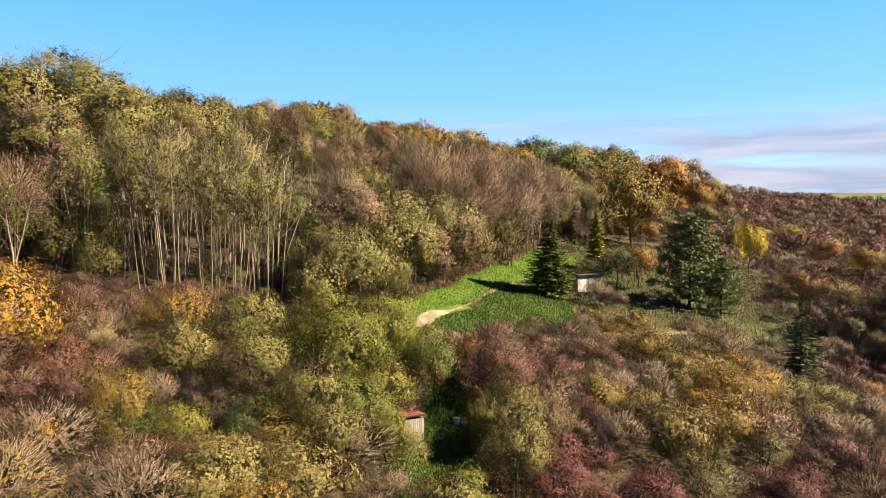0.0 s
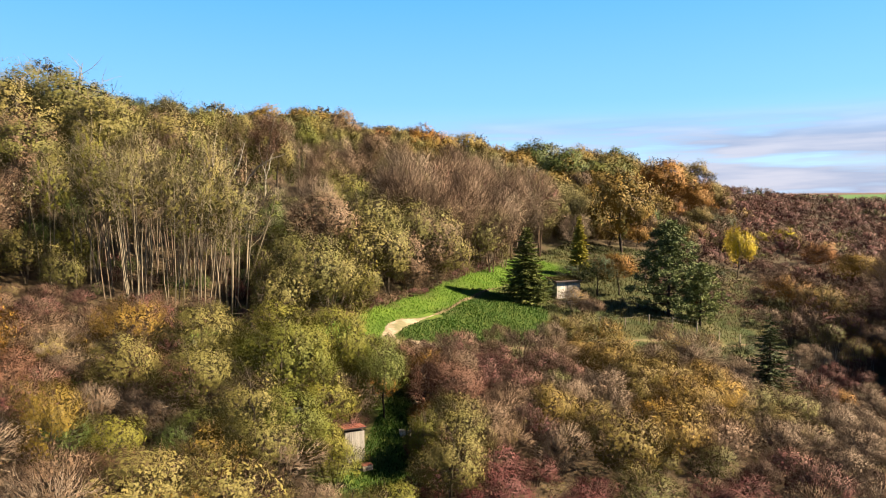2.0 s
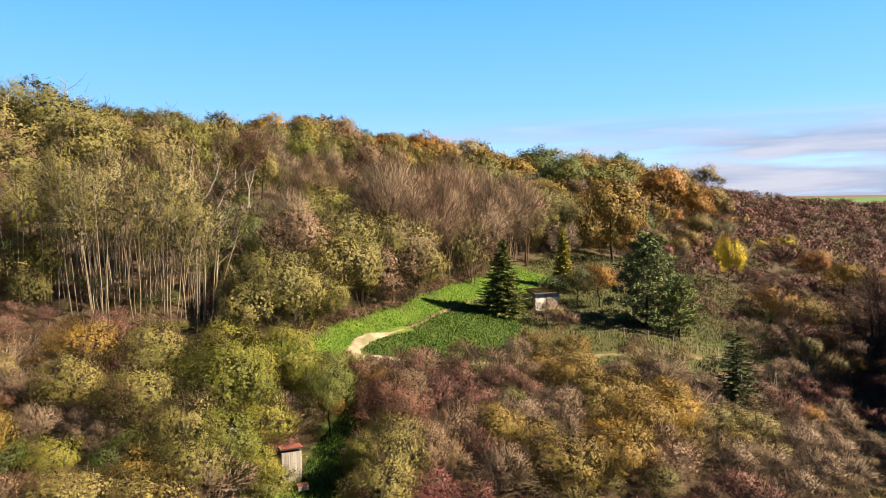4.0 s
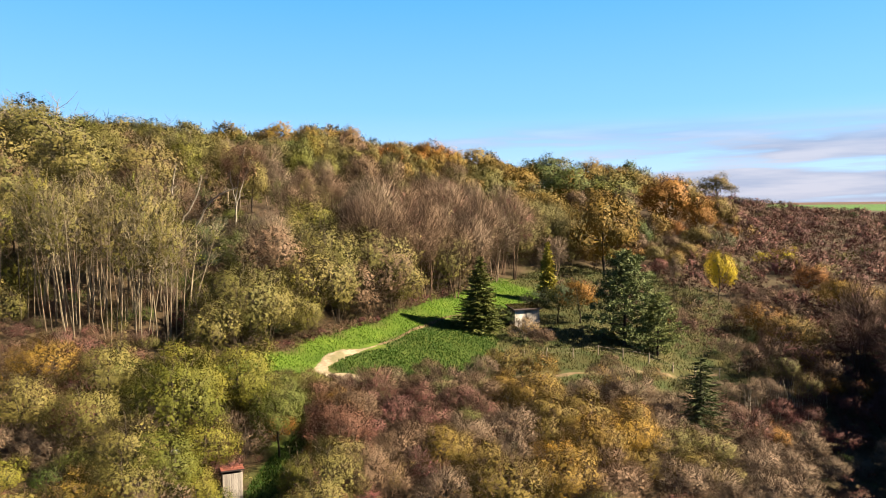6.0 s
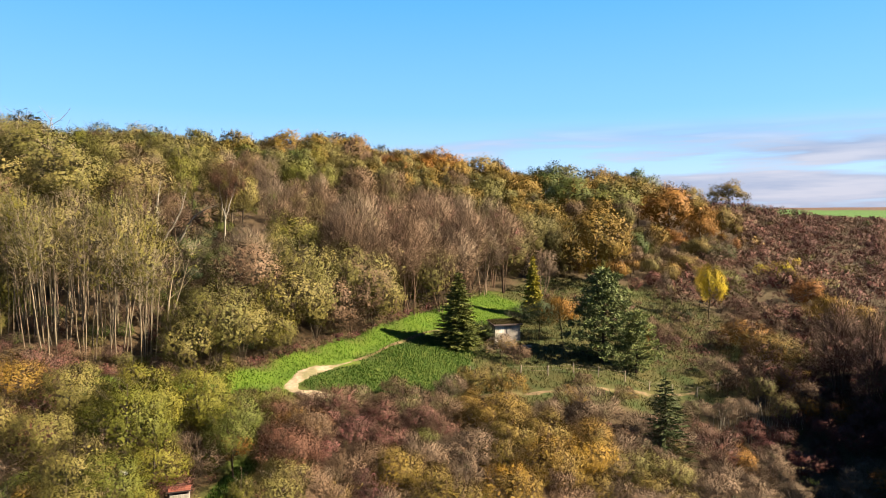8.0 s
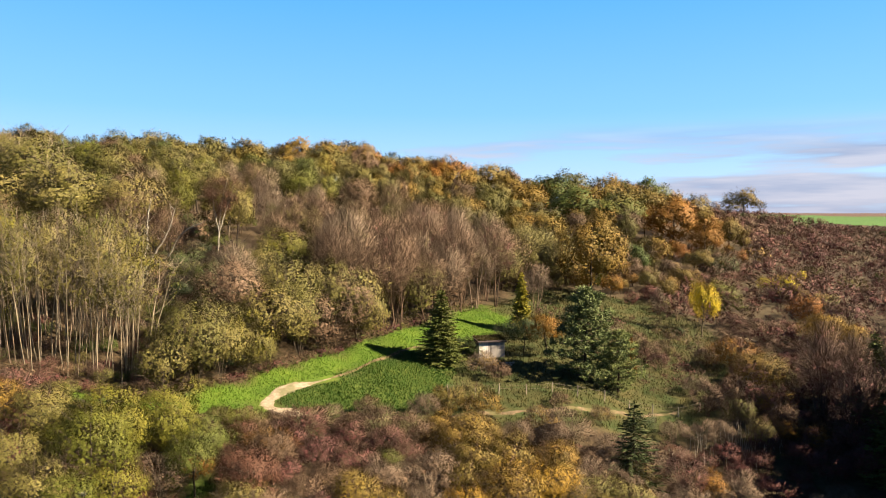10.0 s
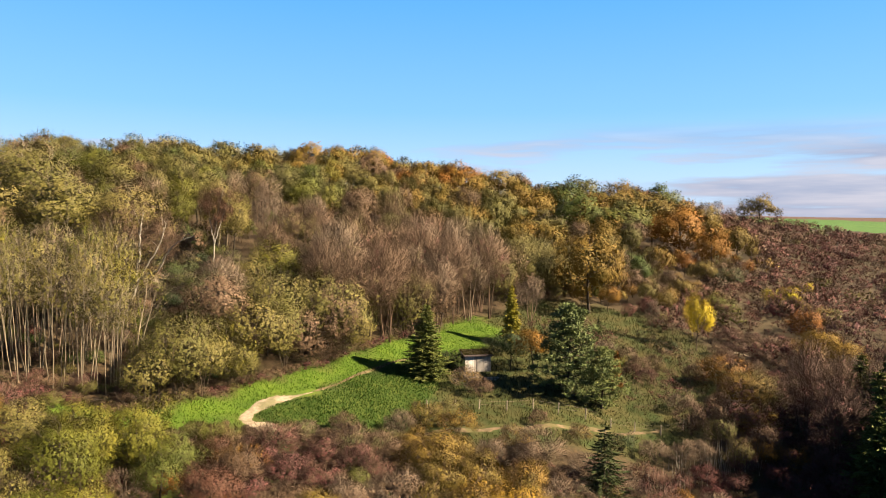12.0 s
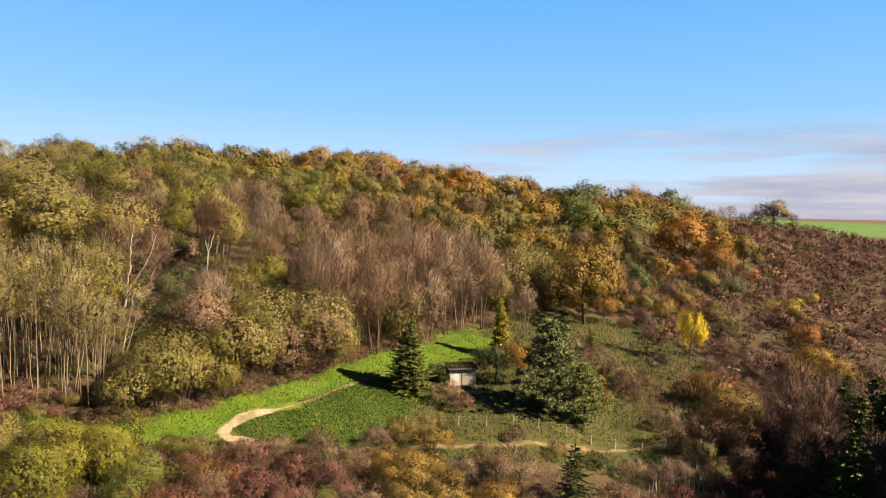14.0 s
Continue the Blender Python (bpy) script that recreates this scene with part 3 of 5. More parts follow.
    return wood, crown


def fir(seed, tall, wide, levels, per, sprays, droop=0.25, foot=0.08, spray=0.6, width=0.10, ragged=0.15):
    """A conifer: whorls of hanging boughs, each with sprays on both sides."""
    rng = np.random.default_rng(seed)
    wood, crown = Growth(), Growth()
    wood.tube([(0, 0, 0), (0.03, 0, tall * 0.5), (0, 0.02, tall)], [0.017 * tall, 0.01 * tall, 0.01], 7)
    root, way, wid = [], [], []
    for i in range(levels):
        f = foot + (1 - foot) * i / levels
        reach0 = wide * (1 - f) ** 0.85 + 0.12
        n = max(4, round(per * (0.45 + 0.55 * (1 - f))))
        for k in range(n):
            phi = 2 * np.pi * (k + rng.uniform(0, 0.8)) / n + i
            reach = reach0 * rng.uniform(1 - 2 * ragged, 1 + ragged)
            d = np.array([math.cos(phi), math.sin(phi), 0])
            sag = droop * rng.uniform(0.6, 1.3)
            p0 = np.array([0, 0, f * tall + rng.uniform(-0.1, 0.1)])
            ts = np.linspace(0.12, 1, sprays)
            c = p0 + np.outer(ts * reach, d)
            c[:, 2] -= sag * reach * ts * (1.5 - ts)
            wood.tube([p0, c[sprays // 2], c[-1]], [0.03, 0.02, 0.006], 3)
            side = np.array([-d[1], d[0], 0])
            for s in (-1, 1):
                w = d * 0.75 + side * s * 0.75 + rng.normal(0, 0.22, (sprays, 3))
                w[:, 2] -= 0.15
                ln = spray * (0.35 + 0.65 * (1 - f)) * np.sin(np.pi * np.clip(0.25 + 0.7 * ts, 0, 1)) * rng.uniform(0.7, 1.2, sprays)
                root.append(c)
                way.append(w * ln[:, None])
                wid.append(np.full(sprays, width * 1.8))
            root.append(c[-2:])
            way.append((c[-1] - c[-2] + d * 0.2)[None].repeat(2, 0))
            wid.append(np.full(2, width * 1.6))
    crown.blades(np.concatenate(root), np.concatenate(way), np.concatenate(wid), rng)
    crown.blades(np.tile([[0, 0, tall * 0.97]], (6, 1)), rng.normal(0, 0.12, (6, 3)) + (0, 0, 0.35), np.full(6, 0.08), rng)
    return wood, crown


def pine(seed, tall, wide, limbs, needles):
    """A broad pine: spreading limbs that carry tufts of long needles."""
    rng = np.random.default_rng(seed)
    wood, crown = Growth(), Growth()
    wood.tube([(0, 0, 0), (0.1, 0.05, tall * 0.5), (0.05, 0.1, tall * 0.97)], [0.02 * tall, 0.013 * tall, 0.03], 8)
    tufts = []
    for i in range(limbs):
        f = 0.10 + 0.88 * (i + rng.uniform(0, 1)) / limbs
        reach = wide * (1 - 0.72 * max(0, f - 0.25) / 0.75) * rng.uniform(0.6, 1.1) * (0.75 if f < 0.2 else 1)
        phi = i * 2.4 + rng.uniform(-0.4, 0.4)
        d = np.array([math.cos(phi), math.sin(phi), 0.08 + 0.35 * f])
        p = np.array([0.08, 0.05, f * tall])
        q = p + np.outer([0, 0.35, 0.7, 1.0], d * reach)
        q[1:] += rng.normal(0, 0.05 * reach, (3, 3))
        wood.tube(q, [0.07, 0.05, 0.035, 0.01], 4)
        for j in range(11):
            t = rng.uniform(0.3, 1.05)
            c = np.array([np.interp(t, [0, 0.35, 0.7, 1.0], q[:, c]) for c in range(3)])
            e = c + rng.normal(0, 1, 3) * np.array([0.42, 0.42, 0.16]) * (0.5 + 0.25 * reach)
            wood.tube([c, (c + e) / 2, e], [0.015, 0.012, 0.005], 3)
            tufts.append(e)
    tufts = np.array(tufts)
    i = rng.integers(0, len(tufts), needles)
    way = rng.normal(0, 1, (needles, 3))
    way[:, 2] = np.abs(way[:, 2]) * 0.7
    way *= (0.5 * rng.uniform(0.6, 1.2, needles) / np.linalg.norm(way, axis=1))[:, None]
    crown.blades(tufts[i] + rng.normal(0, 0.16, (needles, 3)), way, np.full(needles, 0.15), rng)
    return wood, crown


# kinds of growth: maker and its numbers; each has a few individuals
KINDS = {
    "oak_tree": (4, lambda s: broadleaf(s, 11, 0.10, 5.2, 14, 3, 7862, 0.228, 0, thick=0.018, lift=0.2, crook=0.02, low=0.15, dome=(0.53, 0.44), core=160, lobes=22, bulge=0.36)),
    "ridge_oak": (4, lambda s: broadleaf(s, 11, 0.10, 5.2, 6, 1, 3477, 0.355, 0, thick=0.018, lift=0.15, crook=0.01, low=0.15, dome=(0.55, 0.42), core=130, lobes=17, bulge=0.40)),
    "ash_tree": (4, lambda s: broadleaf(s, 14, 0.2, 4.1, 18, 3, 6682, 0.187, 700, lift=0.6, twig=0.9, dome=(0.62, 0.37), core=110, holes=-0.85, lobes=18, bulge=0.40)),
    "bare_tree": (6, lambda s: broadleaf(s, 12, 0.14, 3.2, 34, 5, 800, 0.18, 2600, stems=3, splay=0.12, thick=0.011, lift=1.3, twig=1.3, dome=(0.60, 0.36), holes=-0.5, lobes=18, bulge=0.5, fine=1.05, rise=0.45, foot=0.5)),
    "coppice_tree": (4, lambda s: broadleaf(s, 12, 0.42, 2.3, 28, 4, 3477, 0.152, 800, stems=5, splay=0.09, thick=0.0085, lift=0.8, crook=0.016, foot=1.3, fine=0.9, dome=(0.72, 0.29), holes=-0.65, lobes=12, bulge=0.56)),
    "birch_tree": (3, lambda s: broadleaf(s, 12, 0.3, 4.2, 12, 4, 300, 0.22, 260, stems=2, splay=0.25, thick=0.014, lift=1.5, clump=0.3, twig=1.0, crook=0.03)),
    "hazel_bush": (4, lambda s: broadleaf(s, 6.2, 0.06, 2.8, 18, 3, 5846, 0.106, 500, stems=6, splay=0.2, thick=0.008, lift=0.6, low=0.4, dome=(0.46, 0.5), core=70, holes=-0.90, lobes=15, bulge=0.40)),
    "thorn_bush": (4, lambda s: broadleaf(s, 3.1, 0.06, 1.6, 20, 4, 2500, 0.0561, 1900, stems=6, splay=0.28, thick=0.007, lift=0.5, twig=0.42, low=0.4, dome=(0.46, 0.48), holes=-0.50, fine=0.85, lobes=11, bulge=0.50, core=20)),
    "leafy_bush": (4, lambda s: broadleaf(s, 3.0, 0.03, 1.65, 12, 3, 5200, 0.0647, 500, stems=6, splay=0.26, thick=0.010, lift=0.6, twig=0.45, low=0.45, dome=(0.46, 0.5), core=40, holes=-0.90, fine=0.8, lobes=12, bulge=0.48)),
    "mound_bush": (4, lambda s: broadleaf(s, 3.8, 0.03, 2.7, 14, 3, 13650, 0.066, 1500, stems=7, splay=0.3, thick=0.010, lift=0.6, twig=0.55, low=0.45, dome=(0.40, 0.5), core=120, holes=-0.85, fine=0.85, lobes=20, bulge=0.40)),
    "mound_thorn": (4, lambda s: broadleaf(s, 3.6, 0.03, 2.6, 18, 4, 6930, 0.0561, 3600, stems=7, splay=0.3, thick=0.008, lift=0.6, twig=0.5, low=0.45, dome=(0.40, 0.5), core=70, holes=-0.5, fine=0.9, lobes=18, bulge=0.4)),
    "small_tree": (4, lambda s: broadleaf(s, 6, 0.2, 2.6, 18, 4, 13650, 0.0825, 350, thick=0.018, lift=0.35, dome=(0.58, 0.40), core=80, holes=-0.85, lobes=16, bulge=0.44)),
    "spruce": (1, lambda s: fir(s, 9.8, 3.3, 30, 13, 12, spray=1.0, width=0.105, ragged=0.22)),
    "young_fir": (1, lambda s: fir(s, 7.0, 2.3, 24, 9, 9, droop=0.2, ragged=0.25, spray=0.65, width=0.07)),
    "dark_fir": (2, lambda s: fir(s, 9.0, 3.0, 24, 11, 9, droop=0.3, ragged=0.2, spray=0.95, width=0.17)),
    "pine": (2, lambda s: pine(s, 11.5, 5.0, 48, 13000)),
    "cypress": (1, lambda s: fir(s, 8.0, 1.25, 40, 12, 6, droop=-0.5, ragged=0.2, spray=0.6, width=0.12)),
    "dark_bush": (4, lambda s: broadleaf(s, 5.5, 0.06, 2.3, 12, 3, 3600, 0.0924, 900, stems=5, splay=0.2, thick=0.008, lift=0.6, low=0.4, dome=(0.52, 0.44), core=40, holes=-0.80, fine=0.9, lobes=13)),
    "under_bush": (4, lambda s: broadleaf(s, 5.5, 0.06, 2.4, 8, 2, 1080, 0.225, 200, stems=4, splay=0.2, thick=0.008, lift=0.6, low=0.4, dome=(0.5, 0.46), core=40, holes=-0.90, lobes=12)),
    # light kinds of bush for the far slope
    "far_bush": (4, lambda s: broadleaf(s, 3.0, 0.05, 1.7, 6, 2, 345, 0.205, 220, stems=3, splay=0.28, thick=0.012, lift=0.7, twig=0.8, low=0.4, dome=(0.42, 0.5), core=14, holes=-0.90, lobes=9, bulge=0.45)),
    "low_scrub": (6, lambda s: broadleaf(s, 1.3, 0.05, 1.0, 6, 2, 75, 0.15, 40, stems=2, splay=0.3, thick=0.014, lift=0.7, clump=0.6, twig=0.5, low=0.4)),
}
MADE = {}


def individual(kind, which):
    if (kind, which) not in MADE:
        grown = (*KINDS[kind][1](sum(map(ord, kind)) * 10 + which), Growth())[:3]
        MADE[kind, which] = ([g.mesh(name) if g.n else None for g, name in zip(grown, ("trunk", "crown", "twig_spray"))], grown)
    return MADE[kind, which]


count = 0


def plant(kind, x, y, scale=1.0, leaf="olive", bark="brown", label="", wide=1.0, turn=None, category="tree", group="", which=None, sink=0.12, lean=(0, 0), name=""):
    """One growing thing: an empty at its foot with its stem and its crown."""
    global count
    count += 1
    rng = random.Random(count * 7 + 3)
    w, c, t = individual(kind, rng.randrange(KINDS[kind][0]) if which is None else which)[0]
    ob = new(name or kind)
    tagged(ob, label, category, group)
    ob.matrix_basis = pose(x, y, ground_at(x, y) - sink, lean[0], lean[1], rng.uniform(0, 360) if turn is None else turn) @ Matrix.Diagonal((scale * wide, scale * wide, scale, 1))
    bushy = "bush" in kind
    for part_name, me, mat in (("branchwork" if bushy else "trunk", w, BARK[bark]), ("foliage" if bushy else "crown", c, LEAF[leaf]), ("twig_spray", t, BARK[bark])):
        if me:
            if not me.materials:
                me.materials.append(mat)
            o = new(part_name, me)
            o.parent = ob
            o.material_slots[0].link = "OBJECT"
            o.material_slots[0].material = mat
            if me is t:
                tagged(o, kind="stuff")
    return ob


def within(x, y, corners):
    hit = False
    ax, ay = corners[-1]
    for bx, by in corners:
        if (ay > y) != (by > y) and x < (bx - ax) * (y - ay) / (by - ay) + ax:
            hit = not hit
        ax, ay = bx, by
    return hit


def scatter(corners, gap, seed, keep=None):
    """Places strewn over a plot, about gap apart."""
    rng = random.Random(seed)
    xs, ys = [c[0] for c in corners], [c[1] for c in corners]
    places, cells = [], {}
    area = (max(xs) - min(xs)) * (max(ys) - min(ys))
    for _ in range(int(area / gap**2 * 7)):
        x, y = rng.uniform(min(xs), max(xs)), rng.uniform(min(ys), max(ys))
        i, j = int(x // gap), int(y // gap)
        if not within(x, y, corners):
            continue
        near = (p for u in (-1, 0, 1) for v in (-1, 0, 1) for p in cells.get((i + u, j + v), ()))
        if all((x - a) ** 2 + (y - b) ** 2 > gap**2 for a, b in near) and (keep is None or keep(x, y)):
            places.append((x, y))
            cells.setdefault((i, j), []).append((x, y))
    return places, rng


# ---- the trees that stand out, one by one ----
plant("spruce", 13.6, 90.4, 1.02, "needle", "brown", "dark green pointed spruce standing on the meadow", category="spruce", wide=1.12)
plant("pine", 32.2, 92.5, 1.05, "blueneedle", "brown", "broad blue-green pine with low spreading limbs", category="pine")
plant("pine", 36.5, 93.0, 0.7, "blueneedle", "brown", "smaller blue-green pine beside the broad one", category="pine")
plant("cypress", 23.3, 108.0, 1.2, "lime", "brown", "slim pointed yellow-green conifer above the shed", category="conifer")
plant("small_tree", 24.1, 98.2, 0.92, "evergreen", "brown", "round dark evergreen tree beside the shed", which=0)
plant("small_tree", 27.2, 98.6, 1.1, "orange", "brown", "small orange-leaved tree on the meadow slope", which=1)
plant("small_tree", 52.9, 122.6, 1.72, "yellow", "grey", "bright yellow tree standing free among bushes", which=1, wide=0.54)
plant("oak_tree", 35.5, 133.5, 1.42, "gold", "brown", "large brown-gold tree at the meadow's upper edge", wide=0.95)
plant("bare_tree", 25.3, 122.5, 0.62, "brown", "ash", "leafless pale grey tree at the top of the meadow", wide=1.3)
plant("bare_tree", 46.0, 124.5, 0.6, "brown", "grey", "slender brown tree with bare twigs on the slope", wide=0.7)
plant("young_fir", 36.8, 120.0, 0.55, "needle", "brown", "small dark fir under the big gold tree", category="fir")
plant("cypress", 38.6, 99.3, 0.75, "orange", "brown", "narrow brown-orange conifer beside the pines", category="conifer")
plant("young_fir", 36.0, 71.0, 1.25, "evergreen", "brown", "young dark green fir with loose boughs among bushes", category="fir", wide=1.15)
spots, rng = scatter([(58, 93), (60, 82), (66, 70), (80, 72), (92, 90), (80, 98), (68, 98), (61, 98)], 3.5, 16)
for x, y in spots:
    plant("bare_tree", x, y, rng.uniform(0.8, 1.05), "mauve", rng.choice(["ash", "mauve", "twig"]), "bare purple-brown larch with fine hanging twigs", category="larch", group="larches in the valley", wide=rng.uniform(0.85, 1.1), name="larch_tree")
spots, rng = scatter([(49, 83), (58, 83), (70, 78), (76, 90), (72, 108), (60, 108), (53, 109), (53, 99), (47, 92)], 2.9, 19)
for x, y in spots:
    plant("dark_bush", x, y, rng.uniform(0.55, 0.95), rng.choice(["mauve", "brown", "olive", "mauve", "russet"]), "mauve", "tall purple-brown bush at the valley's edge", category="bush", group="tall bushes in the valley", name="tall_bush", wide=rng.uniform(0.9, 1.2))
# most of these firs stand unseen off to the right, added to shade the valley
for x, y, s in ((72.5, 97.0, 1.05), (66, 89.5, 1.2), (67.5, 93.5, 1.15), (66.5, 85.5, 1.25), (65, 81, 1.3), (69.5, 90, 1.3), (63, 76.5, 1.2), (68.5, 84, 1.35), (60, 49, 1.9), (62.5, 54, 2.0), (64.5, 58.5, 2.0), (66, 63, 2.0), (68, 67.5, 2.0), (70.5, 72, 2.0), (73, 76.5, 2.0), (75.5, 80.5, 1.9), (77.5, 85, 1.7), (70, 57, 2.0), (72, 64, 2.0), (77, 72, 1.8), (80, 80, 1.4), (84, 88, 1.2), (87, 96, 1.2)):
    plant("dark_fir", x, y, s, "needle", "brown", "tall dark green fir at the valley's edge, mostly added for its shade", category="fir", group="dark firs in the valley")
plant("small_tree", 71.0, 118.6, 1.2, "amber", "brown", "bright orange-yellow tree on the brown slope", wide=1.2)
plant("small_tree", 72.4, 113.0, 1.1, "amber", "brown", "orange-yellow small tree on the brown slope", wide=1.1)
plant("oak_tree", 58.5, 188.0, 1.4, "orange", "brown", "big spreading orange oak on the upper slope", wide=1.15)
plant("oak_tree", 66.5, 186.0, 0.95, "orange", "brown", "orange oak beside the biggest one")
plant("oak_tree", 75.0, 200.0, 1.0, "gold", "brown", "yellow-brown oak at the end of the oak belt")
plant("oak_tree", 50.5, 217.0, 1.15, "gold", "brown", "gold-brown oak on the upper slope")
plant("oak_tree", 55.5, 252.0, 1.05, "russet", "brown", "russet oak rising over the skyline")
plant("oak_tree", 105.0, 303.0, 1.15, "gold", "brown", "lone round oak with thin brown leaves on the crest", wide=1.35)
for x, y, s in ((84, 292, 0.62), (88, 296, 0.7), (92, 292, 0.55), (80, 288, 0.5)):
    plant("bare_tree", x, y, s, "mauve", "ash", "leafless small tree on the crest beside the lone oak", group="bare trees on the crest")


def forked_birch(x, y, limbs, label, leaf, seed, many):
    """A white birch with a few long limbs: each is a foot radius and a row of (across, back, up)."""
    rng = np.random.default_rng(seed)
    wood, crown, twigs = Growth(), Growth(), Growth()
    for r, *pts in limbs:
        q = np.array(pts, float)
        d = np.linspace(0, len(q) - 1, 4 * len(q))
        c = spans(d, range(len(q))) @ q
        c[1:-1] += rng.normal(0, 0.05, (len(c) - 2, 3))
        wood.tube(c, np.linspace(r, 0.05, len(c)), 6)
        k = rng.integers(len(c) // 2, len(c), 14)
        way = rng.normal(0, 0.5, (14, 3)) + (0, 0, 0.7)
        way *= rng.uniform(0.8, 2.2, 14)[:, None]
        wood.blades(c[k], way, np.full(14, 0.05), rng)
        tip = np.repeat(c[k] + way * 0.8, many // 14, 0)
        twigs.blades(tip + rng.normal(0, 0.3, tip.shape), rng.normal(0, 0.4, tip.shape) + (0, 0, 0.35), np.full(len(tip), 0.018), rng)
        crown.leaves(tip + rng.normal(0, 0.45, tip.shape), 0.16, rng, rng.normal(size=tip.shape), 3)
    ob = tagged(new("birch_tree"), label, "birch")
    ob.matrix_basis = pose(x, y, ground_at(x, y) - 0.2)
    for name, g, mat in (("trunk", wood, BARK["white"]), ("crown", crown, LEAF[leaf]), ("twig_spray", twigs, BARK["twig"])):
        o = new(name, g.mesh(name))
        o.data.materials.append(mat)
        o.parent = ob


forked_birch(-25.6, 84.0, (
    (0.26, (0, 0, 0), (0.5, 0, 2.0), (1.6, -0.3, 4.2), (3.0, -0.6, 5.2), (5.0, -0.9, 6.0), (6.2, -1.1, 8.0), (8.0, -1.4, 9.6), (10.5, -1.6, 10.6)),
    (0.2, (0.5, 0, 2.0), (0.9, 0.2, 4.5), (1.4, 0.3, 7.5), (1.3, 0.6, 10.5), (1.9, 0.7, 13.5)),
    (0.16, (1.0, 0, 4.0), (2.6, 0.3, 6.5), (4.4, 0.4, 9.5), (5.2, 0.5, 12.0)),
    (0.15, (-0.1, 0, 0.2), (-1.2, 0.2, 3.2), (-1.5, 0.3, 6.5), (-2.4, 0.6, 10.0))), "white-barked birch with long forked leaning limbs", "brown", 41, 420)
forked_birch(-23.0, 101.0, (
    (0.12, (0, 0, 0), (0.5, 0, 3.5), (0.5, 0.2, 7.0), (1.2, 0.2, 11.0), (2.0, 0.2, 14.0)),
    (0.10, (0.5, 0, 5.0), (1.4, 0.2, 8.5), (2.6, 0.3, 11.5)),
    (0.09, (0.5, 0, 6.0), (-0.3, 0.2, 9.5), (-0.6, 0.3, 12.5))), "white birch with rust-brown twigs in a dark gap", "russet", 42, 1800)
plant("birch_tree", -17.5, 72.5, 1.0, "yellowgreen", "pale", "pale slender birch leaning out of the wood", category="birch", lean=(0, 10), turn=40)
plant("birch_tree", -35.5, 58.5, 0.8, "brown", "pale", "white forked dead birch at the wood's edge", category="birch", lean=(0, -5))
plant("bare_tree", -16.0, 128.0, 1.0, "russet", "ash", "grey-stemmed birch with rust-coloured twigs", category="birch", wide=0.7)
# bushes on the meadow slope
for x, y, s, kind, leaf, bark, text in (
    (16.2, 76.5, 1.15, "leafy_bush", "gold", "twig", "yellow-brown bush at the foot of the meadow"), (18.5, 78.5, 1.0, "leafy_bush", "olive", "twig", "olive bush at the foot of the meadow"),
    (14.2, 73.8, 0.9, "thorn_bush", "brown", "ash", "grey twiggy bush at the foot of the meadow"), (20.3, 76.0, 1.1, "leafy_bush", "gold", "twig", "yellow-brown bush at the foot of the meadow"),
    (19.2, 89.0, 1.0, "thorn_bush", "gold", "ash", "small half-bare fruit bush before the shed"), (21.3, 87.5, 0.85, "thorn_bush", "brown", "twig", "brown twiggy bush on the slope"),
    (17.0, 95.8, 0.9, "leafy_bush", "green", "brown", "green bush beside the shed's wall"), (16.0, 97.0, 0.85, "leafy_bush", "evergreen", "brown", "dark green bush behind the spruce"),
    (21.2, 104.0, 1.0, "leafy_bush", "evergreen", "brown", "dark evergreen bush above the shed"), (24.8, 105.5, 0.9, "leafy_bush", "green", "brown", "green bush above the shed"),
    (43.5, 104.5, 0.8, "thorn_bush", "mauve", "mauve", "low purple-brown bush on the meadow"), (41.5, 106.0, 0.75, "thorn_bush", "mauve", "twig", "low brown bush on the meadow"),
    (40.0, 109.0, 0.7, "leafy_bush", "yellowgreen", "twig", "small yellow-green bush on the meadow"), (48.5, 119.5, 0.8, "leafy_bush", "evergreen", "brown", "dark bush beside the yellow tree"),
    (33.5, 82.0, 0.7, "thorn_bush", "gold", "twig", "small yellow-brown bush by the lane"), (29.0, 82.8, 0.65, "thorn_bush", "brown", "twig", "small brown bush by the lane"),
    (40.4, 110.2, 1.0, "thorn_bush", "brown", "twig", "tan-brown bush on the meadow"), (42.4, 107.5, 0.95, "thorn_bush", "brown", "twig", "tan-brown bush on the meadow"), (37.8, 112.8, 0.9, "thorn_bush", "brown", "ash", "grey-brown bush on the meadow"), (45.2, 109.5, 0.9, "thorn_bush", "olive", "twig", "olive-brown bush on the meadow"), (38.5, 84.5, 0.9, "leafy_bush", "evergreen", "brown", "dark green bush by the lane"),
    (50.5, 107.0, 1.0, "thorn_bush", "mauve", "mauve", "purple-brown bush at the meadow's edge"), (47.0, 97.0, 0.9, "thorn_bush", "brown", "ash", "grey twiggy bush at the meadow's edge"),
    (5.5, 68.3, 0.75, "thorn_bush", "brown", "ash", "grey twiggy bush beside the lane"), (9.0, 70.5, 0.8, "thorn_bush", "brown", "twig", "brown twiggy bush beside the lane")):
    plant(kind, x, y, s, leaf, bark, text, category="bush", wide=1.15)
for x, y, s, leaf in ((-0.6, 63.4, 0.8, "olive"), (-2.4, 62.6, 0.9, "yellowgreen"), (0.6, 62.2, 0.85, "brown"), (-4.2, 62.8, 0.8, "olive")):
    plant("leafy_bush", x, y, s, leaf, "twig", "leafy bush at the track's bend", category="bush", wide=1.15)
